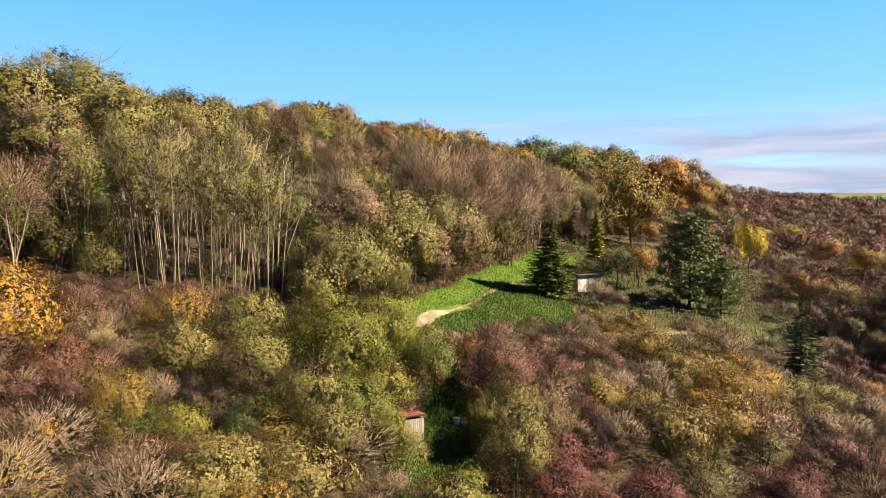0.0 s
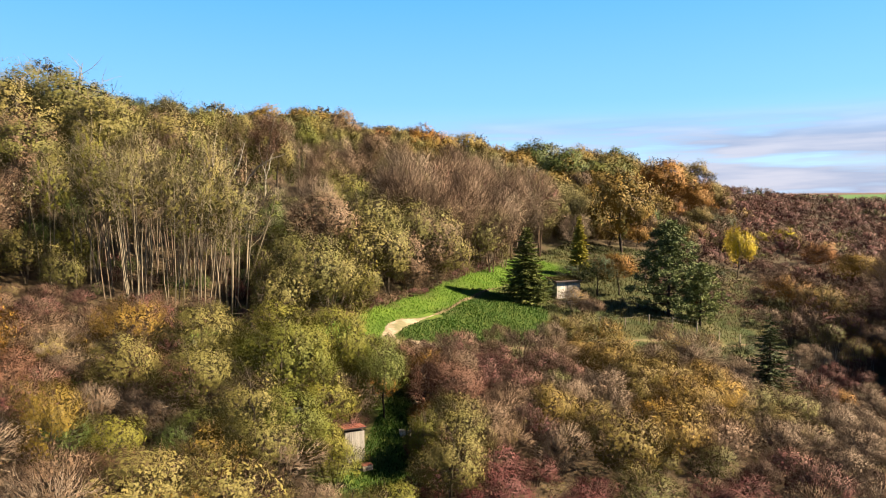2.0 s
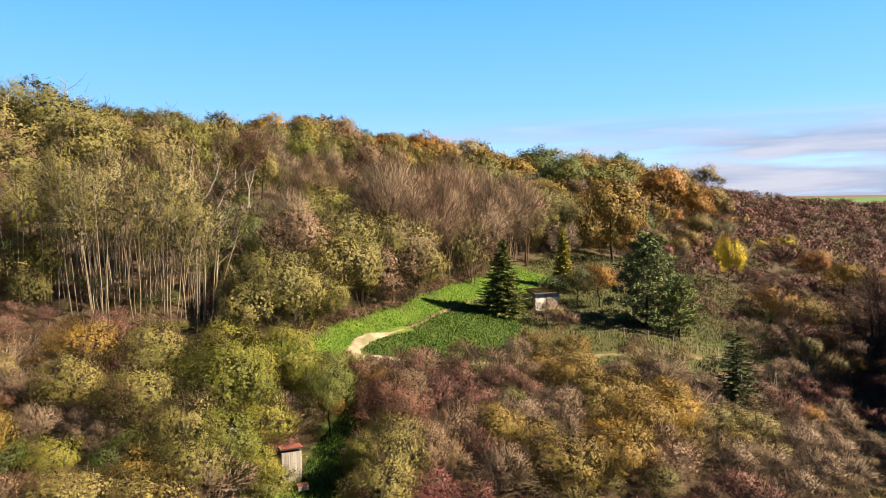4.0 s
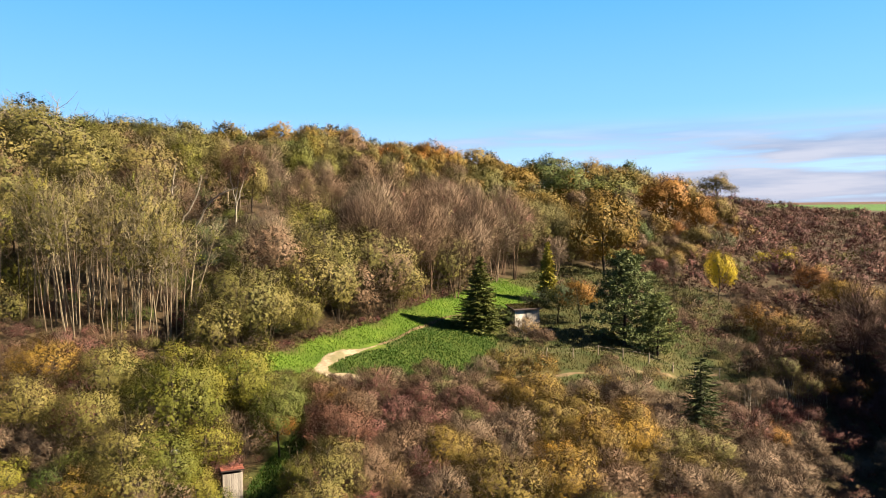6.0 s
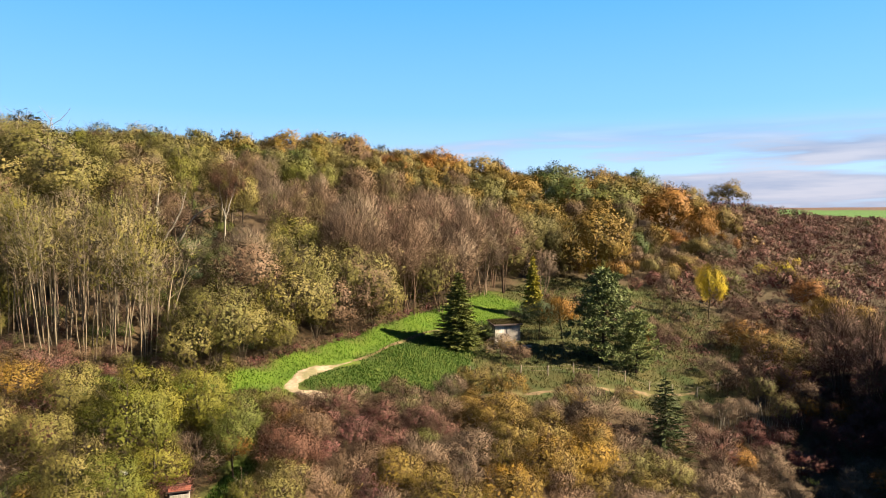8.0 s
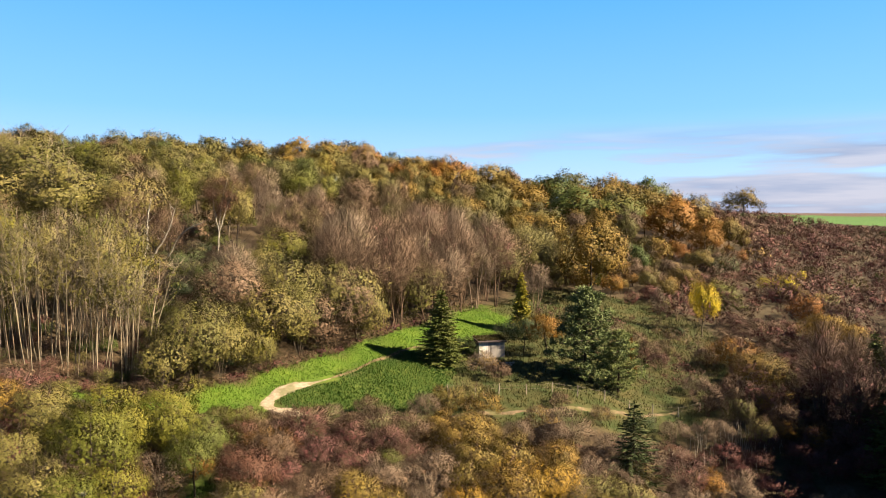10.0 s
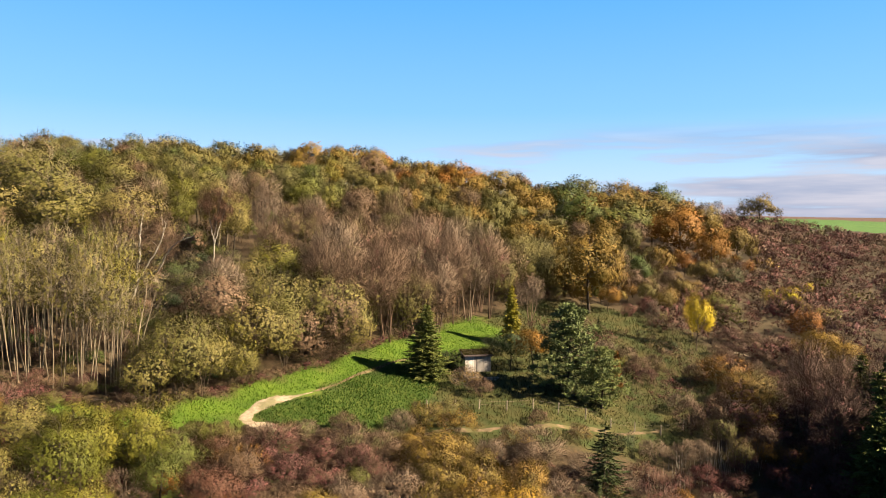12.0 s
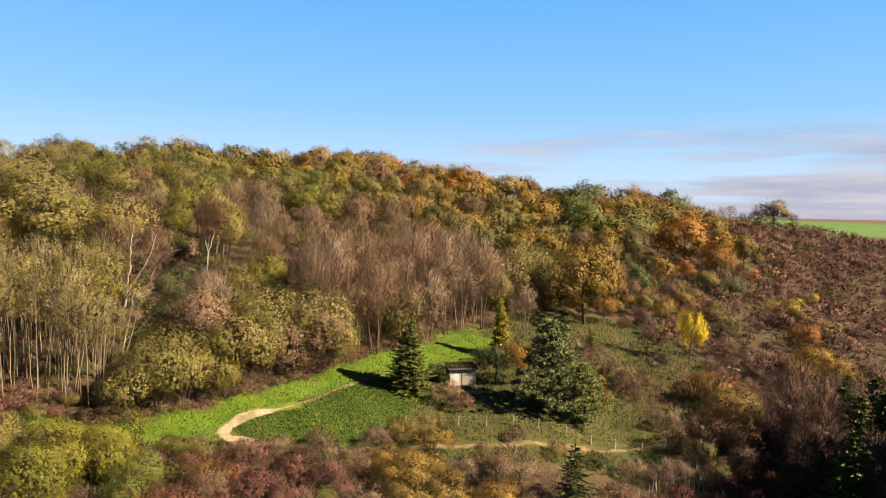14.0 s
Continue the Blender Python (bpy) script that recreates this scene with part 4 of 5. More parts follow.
for x, y, s in ((-44, 78, 0.9), (-39.5, 88, 1.1), (-50, 86, 1.1), (-33, 94, 1.0), (-58, 92, 1.1), (-45, 92, 1.24), (-51, 95, 1.22), (-63, 84, 0.95)):
    plant("ash_tree", x, y, s, "olive", "pale", "tall broad tree with a pale olive crown", group="broad trees in the wood", wide=1.35)
# round the hut
plant("small_tree", -5.9, 43.9, 0.86, "yellowgreen", "brown", "yellow-green fruit tree leaning over the hut", wide=1.25)
plant("small_tree", -3.5, 43.3, 0.62, "yellowgreen", "brown", "small yellow-green fruit tree before the hut")
plant("small_tree", -7.4, 48.5, 1.3, "yellowgreen", "brown", "yellow-green fruit tree behind the hut", wide=0.95)
plant("small_tree", -8.6, 52.8, 1.25, "yellowgreen", "brown", "green-leaved fruit tree in the old orchard")
plant("small_tree", -5.0, 55.0, 1.2, "yellowgreen", "brown", "yellow-green fruit tree in the old orchard")
plant("small_tree", -0.6, 51.8, 0.85, "green", "brown", "green fruit tree beside the glade", wide=0.9)
plant("small_tree", 2.6, 45.6, 0.72, "yellowgreen", "ash", "small pale-stemmed fruit tree on the glade", wide=0.7)
plant("small_tree", 4.2, 51.2, 0.95, "russet", "grey", "small half-bare russet tree beside the glade")
for gx, gy in ((4.4, 42.6), (4.6, 45.8), (4.9, 48.8)):
    plant("small_tree", gx, gy, 0.85, "olive", "grey", "dense olive fruit tree at the glade's edge", group="trees at the glade's edge")
plant("small_tree", 4.6, 55.6, 0.9, "brown", "grey", "small russet tree beside the glade")
plant("small_tree", 6.4, 47.6, 0.85, "brown", "grey", "small orange-brown tree beside the glade")
for x, y, s, leaf in ((-4.3, 46.6, 0.9, "yellowgreen"), (-8.2, 43.2, 1.0, "olive"), (-6.6, 40.6, 0.85, "olive"), (-12.5, 46.5, 1.0, "olive"), (-14.5, 52, 1.05, "olive"), (-3.6, 55.6, 0.8, "yellowgreen"), (-8.6, 55, 0.75, "green"), (-17.5, 46.5, 0.9, "olive"), (-1.8, 55.2, 0.85, "green"), (-12.8, 54.6, 0.7, "yellowgreen"), (-19.5, 52, 0.9, "gold")):
    plant("small_tree", x, y, s, leaf, "brown", "leafy fruit tree in the overgrown orchard", group="trees of the old orchard", wide=1.1)
plant("small_tree", -26.6, 40.4, 1.4, "amber", "brown", "tall golden-yellow tree at the thicket's edge", wide=1.1)
plant("leafy_bush", -20.6, 34.7, 1.15, "amber", "brown", "bright yellow bush in the thicket", category="bush")
plant("small_tree", -17.6, 38.2, 0.95, "gold", "grey", "yellow-brown small tree with thin leaves", wide=0.8)

for x, y, s in ((42.4, 85.0, 0.9), (45.5, 85.5, 0.95), (48.0, 86.0, 0.9)):
    plant("thorn_bush", x, y, s, "brown", "ash", "pale grey leafless thorn bush", wide=1.15, category="bush", group="pale bare bushes")

# ---- woodland on the slope ----
EDGE = [(-70, 38), (-46, 48), (-26, 61.8), (-14, 65.8), (-8.6, 70.9), (-2.9, 81.8), (2.5, 92.0), (8, 103), (14.8, 118.6), (22, 132), (30, 142), (44, 150)]
WOOD = EDGE + [(52, 165), (45, 185), (20, 200), (-20, 205), (-70, 215), (-135, 205), (-85, 110), (-75, 60)]
COPPICE = [(-33, 64.5), (-25.5, 62.5), (-14, 69.5), (-13.5, 73.5), (-21, 78), (-33, 72.5)]

CLEAR = [(-30, 82), (-30, 90), (-14, 86), (-8, 75), (-14.5, 69.5), (-21, 76)]
GAP = [(-28, 89), (-15, 86), (-12, 100), (-17, 108), (-27, 107)]


def rim_of(x, y):
    return float(near_line(np.array([x]), np.array([y]), EDGE)[0])


spots, rng = scatter(COPPICE, 2.25, 10, lambda x, y: not within(x, y, CLEAR))
for x, y in spots:
    plant("coppice_tree", x, y, rng.uniform(0.9, 1.3) * (0.62 if x > -21.5 and y > 68 else 1.0), rng.choice(["olive", "yellowgreen", "yellowgreen", "olive", "olive"]), rng.choice(["pale", "pale", "ash"]), "slender pale-stemmed coppiced tree with thin olive crown", group="coppiced trees at the wood's edge", wide=rng.uniform(0.7, 1.0), lean=(rng.uniform(-4, 4), rng.uniform(-5, 5)))
spots, rng = scatter([(-62, 43), (-46, 50), (-30, 59.5), (-31, 66), (-36, 74), (-52, 70), (-66, 58)], 3.2, 27, lambda x, y: math.hypot(x + 34.5, y - 57.5) > 4.5)
for x, y in spots:
    plant("hazel_bush", x, y, rng.uniform(0.7, 1.2), rng.choice(["olive", "olive", "yellowgreen", "olive", "green"]), "grey", "olive-yellow hazel with many stems at the wood's edge", group="hazels at the wood's edge", name="hazel_tree")
spots, rng = scatter([(-34, 55), (-26, 57.5), (-16, 64), (-13.5, 68.5), (-19, 68), (-26, 63.5), (-34, 61)], 1.7, 28)
for x, y in spots:
    plant(rng.choice(["thorn_bush", "leafy_bush"]), x, y, rng.uniform(0.3, 0.62), rng.choice(["brown", "mauve", "olive", "olive", "green"]), rng.choice(["twig", "mauve"]), "low brown and olive bush at the foot of the coppice", wide=1.35, category="bush", group="bushes at the coppice")
spots, rng = scatter(WOOD, 2.5, 14, lambda x, y: rim_of(x, y) < 6 and x > -13 and y < 150)
for x, y in spots:
    bare = 3 < x < 16 and rng.random() < 0.55
    if bare:
        plant("bare_tree", x, y, rng.uniform(0.7, 1.05), rng.choice(["brown", "olive"]), "twig", "nearly leafless grey-brown tree at the wood's edge", group="bare trees in the wood", wide=0.9)
    else:
        plant("hazel_bush", x, y, rng.uniform(1.1, 2.0) * (0.8 if x < -6 else 1.0), rng.choice(["olive", "olive", "olive", "brown"]), "grey", "olive-yellow hazel with many stems at the wood's edge", group="hazels at the wood's edge", name="hazel_tree")
spots, rng = scatter(WOOD, 5.6, 11, lambda x, y: x > -0.66 * y - 14 and rim_of(x, y) > 4 and not within(x, y, COPPICE) and not within(x, y, CLEAR) and not within(x, y, GAP) and math.hypot((x + 40) / 5, (y - 82) / 8) > 1)
for x, y in spots:
    r = rng.random()
    s = rng.uniform(0.75, 1.15)
    if y > 150 and r < 0.6:
        plant("ridge_oak", x, y, 0.85 * s, rng.choice(["gold", "gold", "olive", "olive", "green"]), "brown", "gold-brown oak in the upper wood", group="oaks in the upper wood", name="oak_tree")
    elif (x > -14 and r < 0.5) or r < 0.2:
        plant("bare_tree", x, y, 0.9 * s, rng.choice(["brown", "olive", "brown"]), rng.choice(["ash", "twig", "twig"]), "nearly leafless grey-brown tree in the wood", group="bare trees in the wood")
    elif r < 0.82:
        plant("ash_tree", x, y, 0.85 * s, rng.choice(["olive", "olive", "yellowgreen", "olive", "green", "brown"] if x < -14 else ["olive", "olive", "olive", "brown"]), rng.choice(["grey", "brown", "pale"]), "tall olive-leaved tree with thin autumn crown", group="tall trees in the wood", wide=rng.uniform(0.9, 1.3))
    else:
        plant("hazel_bush", x, y, s * 1.25, rng.choice(["green", "olive"]), "grey", "green understorey tree with many stems", group="understorey trees", name="hazel_tree")

spots, rng = scatter(WOOD, 3.9, 17, lambda x, y: y < 128 and x > -0.66 * y - 8 and rim_of(x, y) > 4.5 and not within(x, y, COPPICE) and not within(x, y, CLEAR) and not within(x, y, GAP) and noise.noise(Vector((x * 0.08, y * 0.08, 9))) < -0.12)
for x, y in spots:
    plant("under_bush", x, y, rng.uniform(0.6, 1.25), rng.choice(["olive", "olive", "green", "olive", "brown"]), "grey", "olive-brown understorey tree with many stems", group="understorey trees", name="hazel_tree", wide=rng.uniform(0.9, 1.2))
spots, rng = scatter([(1, 92), (7, 97), (14, 110), (20, 121), (16, 128), (4, 122), (-6, 106), (-5, 94)], 3.0, 18)
for x, y in spots:
    plant("bare_tree", x, y, rng.uniform(0.95, 1.3), rng.choice(["brown", "olive", "brown", "mauve"]), rng.choice(["ash", "twig", "twig"]), "nearly leafless grey-brown tree in the wood", group="bare trees in the wood", wide=rng.uniform(0.8, 1.1))
for x, y, s, leaf in ((-7.4, 76.6, 1.25, "yellowgreen"), (-11.2, 99.0, 1.7, "yellowgreen"), (-16.5, 86.5, 0.8, "green"), (-19, 90, 0.75, "green"), (-14.5, 84, 0.7, "olive"), (-12, 80, 0.8, "yellowgreen"), (-18, 80, 0.6, "green"), (-22.5, 80, 0.45, "olive"), (-20, 95, 0.7, "green"), (-10.5, 76.5, 0.75, "olive"), (-11.5, 90, 1.3, "olive"), (-11, 95, 1.35, "green"), (-12, 100, 1.3, "olive"), (-13, 105, 1.3, "green"), (-16, 76, 0.55, "brown"), (-39, 80, 0.9, "green"), (-42, 76, 0.8, "olive")):
    plant("hazel_bush", x, y, s, leaf, "grey", "green understorey tree in a gap of the wood", group="understorey trees", name="hazel_tree")

# mostly dark leaves here: the shade of the gaps is put into the colour
for plot, seed, high in ((CLEAR, 51, 0.95), (GAP, 52, 1.25)):
    spots, rng = scatter(plot, 2.0, seed)
    for x, y in spots:
        plant(rng.choice(["leafy_bush", "thorn_bush"]), x, y, rng.uniform(0.5, high), rng.choice(["green", "evergreen", "olive", "green", "brown"]), "brown", "bush under the trees, mostly dark-leaved to mimic the gap's shade", wide=1.3, category="bush", group="bushes in the wood's gap")

spots, rng = scatter(COPPICE, 2.2, 53)
for x, y in spots:
    plant(rng.choice(["thorn_bush", "leafy_bush"]), x, y, rng.uniform(0.4, 0.75), rng.choice(["mauve", "brown", "green", "olive"]), rng.choice(["twig", "mauve"]), "low bush between the coppiced stems", wide=1.3, category="bush", group="bushes under the coppice")
spots, rng = scatter([(55, 116), (62, 110), (69, 116), (68, 126), (62, 132), (56, 129)], 2.7, 54, lambda x, y: math.hypot(x - 52.9, y - 122.6) > 3)
for x, y in spots:
    plant("thorn_bush", x, y, rng.uniform(0.5, 0.95), rng.choice(["mauve", "brown", "mauve", "russet"]), rng.choice(["twig", "mauve"]), "low purple-brown bush by the upper lane", wide=1.25, category="bush", group="bushes by the upper lane")

# ---- oaks on the ridge ----
RIDGE = [(-90, 200), (-20, 205), (45, 188), (75, 205), (60, 240), (72, 262), (30, 292), (-20, 275), (-60, 270), (-125, 250), (-125, 215)]
spots, rng = scatter(RIDGE, 8.8, 12)
for x, y in spots:
    leaf = rng.choice(["gold", "gold", "olive", "gold", "gold", "orange", "brown", "green"]) if x > -60 else rng.choice(["olive", "brown", "gold", "olive"])
    plant("ridge_oak", x, y, rng.uniform(0.72, 1.25) * (1.08 if x < -20 else 0.95), leaf, "brown", "round gold-brown oak on the ridge", group="oaks on the ridge", wide=rng.uniform(1.05, 1.4), name="oak_tree")

# ---- scrub between the meadow and the oaks ----
SCRUB = [(22, 133), (30, 137), (43, 135), (52, 140), (58, 152), (70, 178), (80, 195), (74, 202), (45, 190), (52, 168), (44, 152), (30, 144)]
spots, rng = scatter(SCRUB, 3.6, 15, lambda x, y: math.hypot(x - 35.5, y - 133.5) > 3)
for x, y in spots:
    r = rng.random()
    if r < 0.35:
        plant("small_tree", x, y, rng.uniform(0.6, 1.1), rng.choice(["gold", "orange", "olive", "yellowgreen", "brown"]), "grey", "small autumn-leaved tree on the scrubby slope", group="small trees on the slope", wide=rng.uniform(0.9, 1.2))
    elif r < 0.6:
        plant("bare_tree", x, y, rng.uniform(0.35, 0.6), "brown", rng.choice(["mauve", "twig", "ash"]), "small leafless tree on the scrubby slope", group="bare trees on the slope", wide=1.2)
    else:
        plant("hazel_bush", x, y, rng.uniform(0.45, 0.8), rng.choice(["brown", "gold", "olive", "mauve"]), "twig", "brown and olive scrub tree with many stems", group="small trees on the slope", name="hazel_tree")

# ---- bushes below the meadow ----
NEAR = [(-45, 30), (-30, 22), (20, 20), (62, 38), (70, 75), (62, 92), (50, 85), (40, 79), (29, 76.5), (15, 69.3), (6, 65.2), (2, 63), (-4, 60), (-14, 58), (-26, 58), (-42, 47)]
SHADES = {  # kind, leaf colours, bark colours, words
    "gold": ("mound_bush", ["gold", "gold", "amber"], ["twig"], "broad yellow-brown leafy bush on the slope"),
    "olive": ("mound_bush", ["olive", "olive", "gold"], ["twig"], "broad olive-brown leafy bush on the slope"),
    "lime": ("mound_bush", ["yellowgreen", "yellowgreen", "olive"], ["brown"], "broad yellow-green leafy bush on the slope"),
    "green": ("mound_bush", ["green", "green", "yellowgreen"], ["brown"], "dark green bush in the thicket"),
    "brown": ("mound_thorn", ["brown", "brown", "gold"], ["twig", "ash"], "brown half-bare bush with tangled twigs"),
    "mauve": ("mound_thorn", ["mauve", "brown", "mauve"], ["mauve", "twig"], "purple-brown bush with fine bare twigs"),
    "grey": ("mound_thorn", ["brown"], ["ash"], "grey leafless thorn bush with tangled twigs"),
    "russet": ("mound_bush", ["russet", "orange", "russet"], ["twig"], "russet-leaved bush on the slope"),
    "red": ("mound_bush", ["crimson"], ["mauve"], "dark red dogwood bush on the slope"),
}
BUSHES = {
    "gold": [(18.9, 67.8, 1.1), (23.8, 66.2, 1.15), (27.2, 63.4, 1.1), (20.4, 63.6, 1.1), (24.2, 60.2, 1.15), (16.6, 70.0, 0.8), (28.5, 68.5, 0.9), (20.8, 71.6, 0.7)],
    "olive": [(-11.4, 37.2, 1.05), (-8.0, 37.4, 1.0), (-9.6, 40.2, 0.95), (11.8, 54.8, 1.0), (16.4, 50.6, 1.2), (-12.6, 35.2, 1.0), (20.6, 53.6, 1.15), (33.0, 62.0, 0.9)],
    "lime": [(0.8, 40.6, 0.7), (-11.0, 53.6, 0.7), (-15.4, 52.8, 0.7)],
    "green": [(-15.9, 41.4, 0.7), (-11.4, 43.6, 0.8), (13.0, 61.5, 0.6)],
    "brown": [(13.4, 57.8, 1.0), (29.2, 64.0, 0.9), (7.4, 51.2, 0.9), (32.4, 71.2, 0.75), (28.0, 73.0, 0.75), (-16.4, 36.0, 0.9), (24.5, 54.5, 1.1), (-24.5, 49.5, 0.9), (17.2, 60.6, 1.0), (36.5, 66.5, 0.8)],
    "mauve": [(1.0, 65.4, 0.55), (4.4, 66.0, 0.6), (8.2, 67.6, 0.6), (-2.2, 64.6, 0.45), (3.4, 61.2, 0.8), (6.6, 60.0, 0.95), (12.2, 64.4, 0.85), (8.4, 65.0, 0.8), (10.2, 60.2, 0.9), (-17.4, 49.4, 0.95), (-21.8, 41.6, 1.0), (-19.6, 52.6, 0.85), (4.8, 56.0, 0.85), (9.6, 55.6, 0.85), (41.0, 70.6, 0.8), (-26.4, 53.0, 0.8), (30.0, 53.0, 1.0)],
    "grey": [(40.2, 66.0, 0.85), (43.5, 67.5, 0.8), (46.5, 71.5, 0.8), (39.5, 60.5, 0.9), (35.0, 56.0, 0.9), (-21.4, 47.6, 0.85), (-13.2, 47.6, 0.8), (-15.8, 45.4, 0.75), (31.2, 58.2, 0.95), (35.2, 69.0, 0.75), (5.8, 47.8, 0.7), (-3.4, 39.6, 0.6), (38.0, 75.0, 0.6)],
    "russet": [(1.8, 57.4, 0.62), (3.4, 52.4, 0.6), (-23.6, 45.0, 0.7), (44.0, 72.6, 0.7), (-14.2, 38.8, 0.6)],
    "red": [(7.0, 43.6, 0.85), (12.8, 42.8, 0.8), (23.4, 46.6, 0.7), (-14.9, 50.4, 0.6), (46.6, 76.6, 0.4), (-8.0, 42.2, 0.55)],
}
mounds = [(x, y, s, shade) for shade, rows in BUSHES.items() for x, y, s in rows]
rng = random.Random(61)
for x, y, s, shade in mounds:
    kind, leaf, bark, text = SHADES[shade]
    plant(kind, x, y, s, rng.choice(leaf), rng.choice(bark), text, wide=rng.uniform(1.0, 1.2), category="bush", group="broad bushes below the meadow")
SMALL = {"mound_bush": "leafy_bush", "mound_thorn": "thorn_bush"}
spots, rng = scatter(NEAR, 2.9, 13, lambda x, y: not within(x, y, GLADE) and math.hypot(x + 2.6, y - 45.5) > 1.8 and x > -0.66 * y - 8 and all(math.hypot(x - a, y - b) > 2.3 * s for a, b, s, _ in mounds))
for x, y in spots:
    shade = min(mounds, key=lambda m: math.hypot(x - m[0], y - m[1]) * rng.uniform(0.6, 1.5))[3]
    kind, leaf, bark, text = SHADES[shade]
    plant(SMALL[kind], x, y, rng.uniform(0.6, 1.35), rng.choice(leaf), rng.choice(bark), text.replace("broad ", ""), wide=rng.uniform(1.0, 1.35), category="bush", group="bushes below the meadow")


def thicket(name, corners, gap, seed, kinds, label, low=0.5, high=1.0, keep=None):
    """A dense cover of bushes past counting, as one growth."""
    spots, rng = scatter(corners, gap, seed, keep)
    ob = new(name)
    tagged(ob, label, "thicket", kind="stuff")
    batches = {}
    for x, y in spots:
        kind, leaf, bark = kinds[int((noise.noise(Vector((x * 0.045, y * 0.045, seed))) * 0.9 + 0.5 + rng.uniform(-0.25, 0.25)) * len(kinds)) % len(kinds)]
        which = rng.randrange(KINDS[kind][0])
        turn, s = rng.uniform(0, 6.28), low + (high - low) * min(1, max(0, 0.5 + 0.8 * noise.noise(Vector((x * 0.11, y * 0.11, seed + 5))) + rng.uniform(-0.35, 0.35)))
        c, d = math.cos(turn) * s * 1.25, math.sin(turn) * s * 1.25
        m = np.array(((c, -d, 0), (d, c, 0), (0, 0, s)))
        for grown, mat in zip(individual(kind, which)[1], (BARK[bark], LEAF[leaf], BARK[bark])):
            batches.setdefault(mat.name, (mat, Growth()))[1].take(grown, m, (x, y, ground_at(x, y) - 0.1))
    for mat, grown in batches.values():
        name = "foliage" if mat.name.endswith("leaves") else "branchwork"
        o = new(name, grown.mesh(name))
        o.data.materials.append(mat)
        o.parent = ob
    return ob


HEATH = [(58, 118), (52, 92), (66, 84), (110, 95), (150, 150), (190, 235), (185, 285), (140, 298), (112, 296), (84, 284), (74, 258), (82, 215), (80, 195), (68, 178), (56, 150), (46, 140), (46, 130)]
thicket("thicket", HEATH, 3.7, 21, [("far_bush", "brown", "mauve"), ("far_bush", "mauve", "twig"), ("far_bush", "mauve", "mauve"), ("far_bush", "russet", "mauve"), ("far_bush", "mauve", "mauve"), ("far_bush", "crimson", "mauve"), ("far_bush", "mauve", "twig"), ("far_bush", "mauve", "mauve")], "purple-brown thicket of leafless bushes over the hillside", 0.35, 1.65, keep=lambda x, y: math.hypot(x - 53, y - 122) > 4)
thicket("hedge", [(74, 258), (84, 284), (112, 296), (140, 298), (185, 285), (250, 330), (250, 366), (170, 342), (118, 320), (95, 312), (64, 292), (56, 268)], 4.2, 22, [("far_bush", "olive", "twig"), ("far_bush", "brown", "twig"), ("far_bush", "mauve", "mauve"), ("far_bush", "green", "twig")], "mixed hedge of olive and brown bushes along the crest", 0.9, 1.7, keep=lambda x, y: x < 128)
thicket("bramble_fringe", EDGE[2:9] + [(16, 119), (8.6, 103), (3.1, 92), (-2.3, 81.8), (-8, 70.6), (-14, 65), (-26, 60.5)], 0.95, 24, [("far_bush", "brown", "twig"), ("far_bush", "brown", "twig"), ("far_bush", "mauve", "mauve"), ("far_bush", "olive", "twig")], "low brown brambles and dead stalks along the wood's edge", 0.28, 0.55)
thicket("meadow_scrub", [(35, 95), (41, 94), (50, 99), (54, 114), (48, 126), (38, 124), (28, 128), (24, 120), (33, 110)], 1.7, 26, [("low_scrub", "brown", "twig"), ("low_scrub", "olive", "twig"), ("low_scrub", "brown", "ash"), ("low_scrub", "mauve", "twig")], "low tan and brown scrub on the upper meadow", 0.6, 1.5, keep=lambda x, y: noise.noise(Vector((x * 0.13, y * 0.13, 3))) > -0.15)
# green and mauve leaves mixed in to paint the shaded gaps between bushes darker
thicket("undergrowth", NEAR, 1.8, 25, [("low_scrub", "brown", "twig"), ("low_scrub", "green", "brown"), ("low_scrub", "mauve", "mauve"), ("low_scrub", "green", "brown"), ("low_scrub", "olive", "twig")], "low brown and olive scrub, darker-leaved for the shade between bushes", 0.4, 1.0, keep=lambda x, y: not within(x, y, GLADE) and x > -0.66 * y - 6)
for x, y, s, leaf in ((79.7, 167, 0.9, "yellow"), (77.4, 153, 1.1, "gold"), (79, 146, 1.1, "gold"), (54.1, 106.5, 1.3, "orange"), (55.3, 99.6, 1.3, "gold"), (55.7, 92.0, 1.0, "amber"), (76.3, 155.1, 1.2, "yellow"), (74.1, 138.2, 1.3, "orange"), (59.7, 142.2, 1.3, "yellowgreen"), (86, 178, 0.8, "yellow"), (60, 150, 1.1, "yellowgreen"), (75, 165, 0.8, "yellow"), (66.8, 169.9, 1.4, "evergreen"), (64, 168, 1.1, "evergreen"), (100, 150, 1.0, "gold"), (57, 103, 1.1, "olive")):
    plant("leafy_bush", x, y, 1.4 * s, leaf, "twig", {"evergreen": "dark evergreen bush on the brown slope", "yellow": "bright yellow bush on the brown slope"}.get(leaf, "autumn-coloured bush on the brown slope"), wide=1.2, category="bush", group="bright bushes on the slope")

spots, rng = scatter(HEATH, 12, 29)
for x, y in spots:
    plant("far_bush", x, y, rng.uniform(0.9, 1.8), rng.choice(["gold", "olive", "brown", "crimson", "mauve", "brown", "green", "russet"]), "twig", "rounded autumn bush rising from the thicket", wide=rng.uniform(1.0, 1.4), category="bush", group="bushes in the thicket", name="autumn_bush")


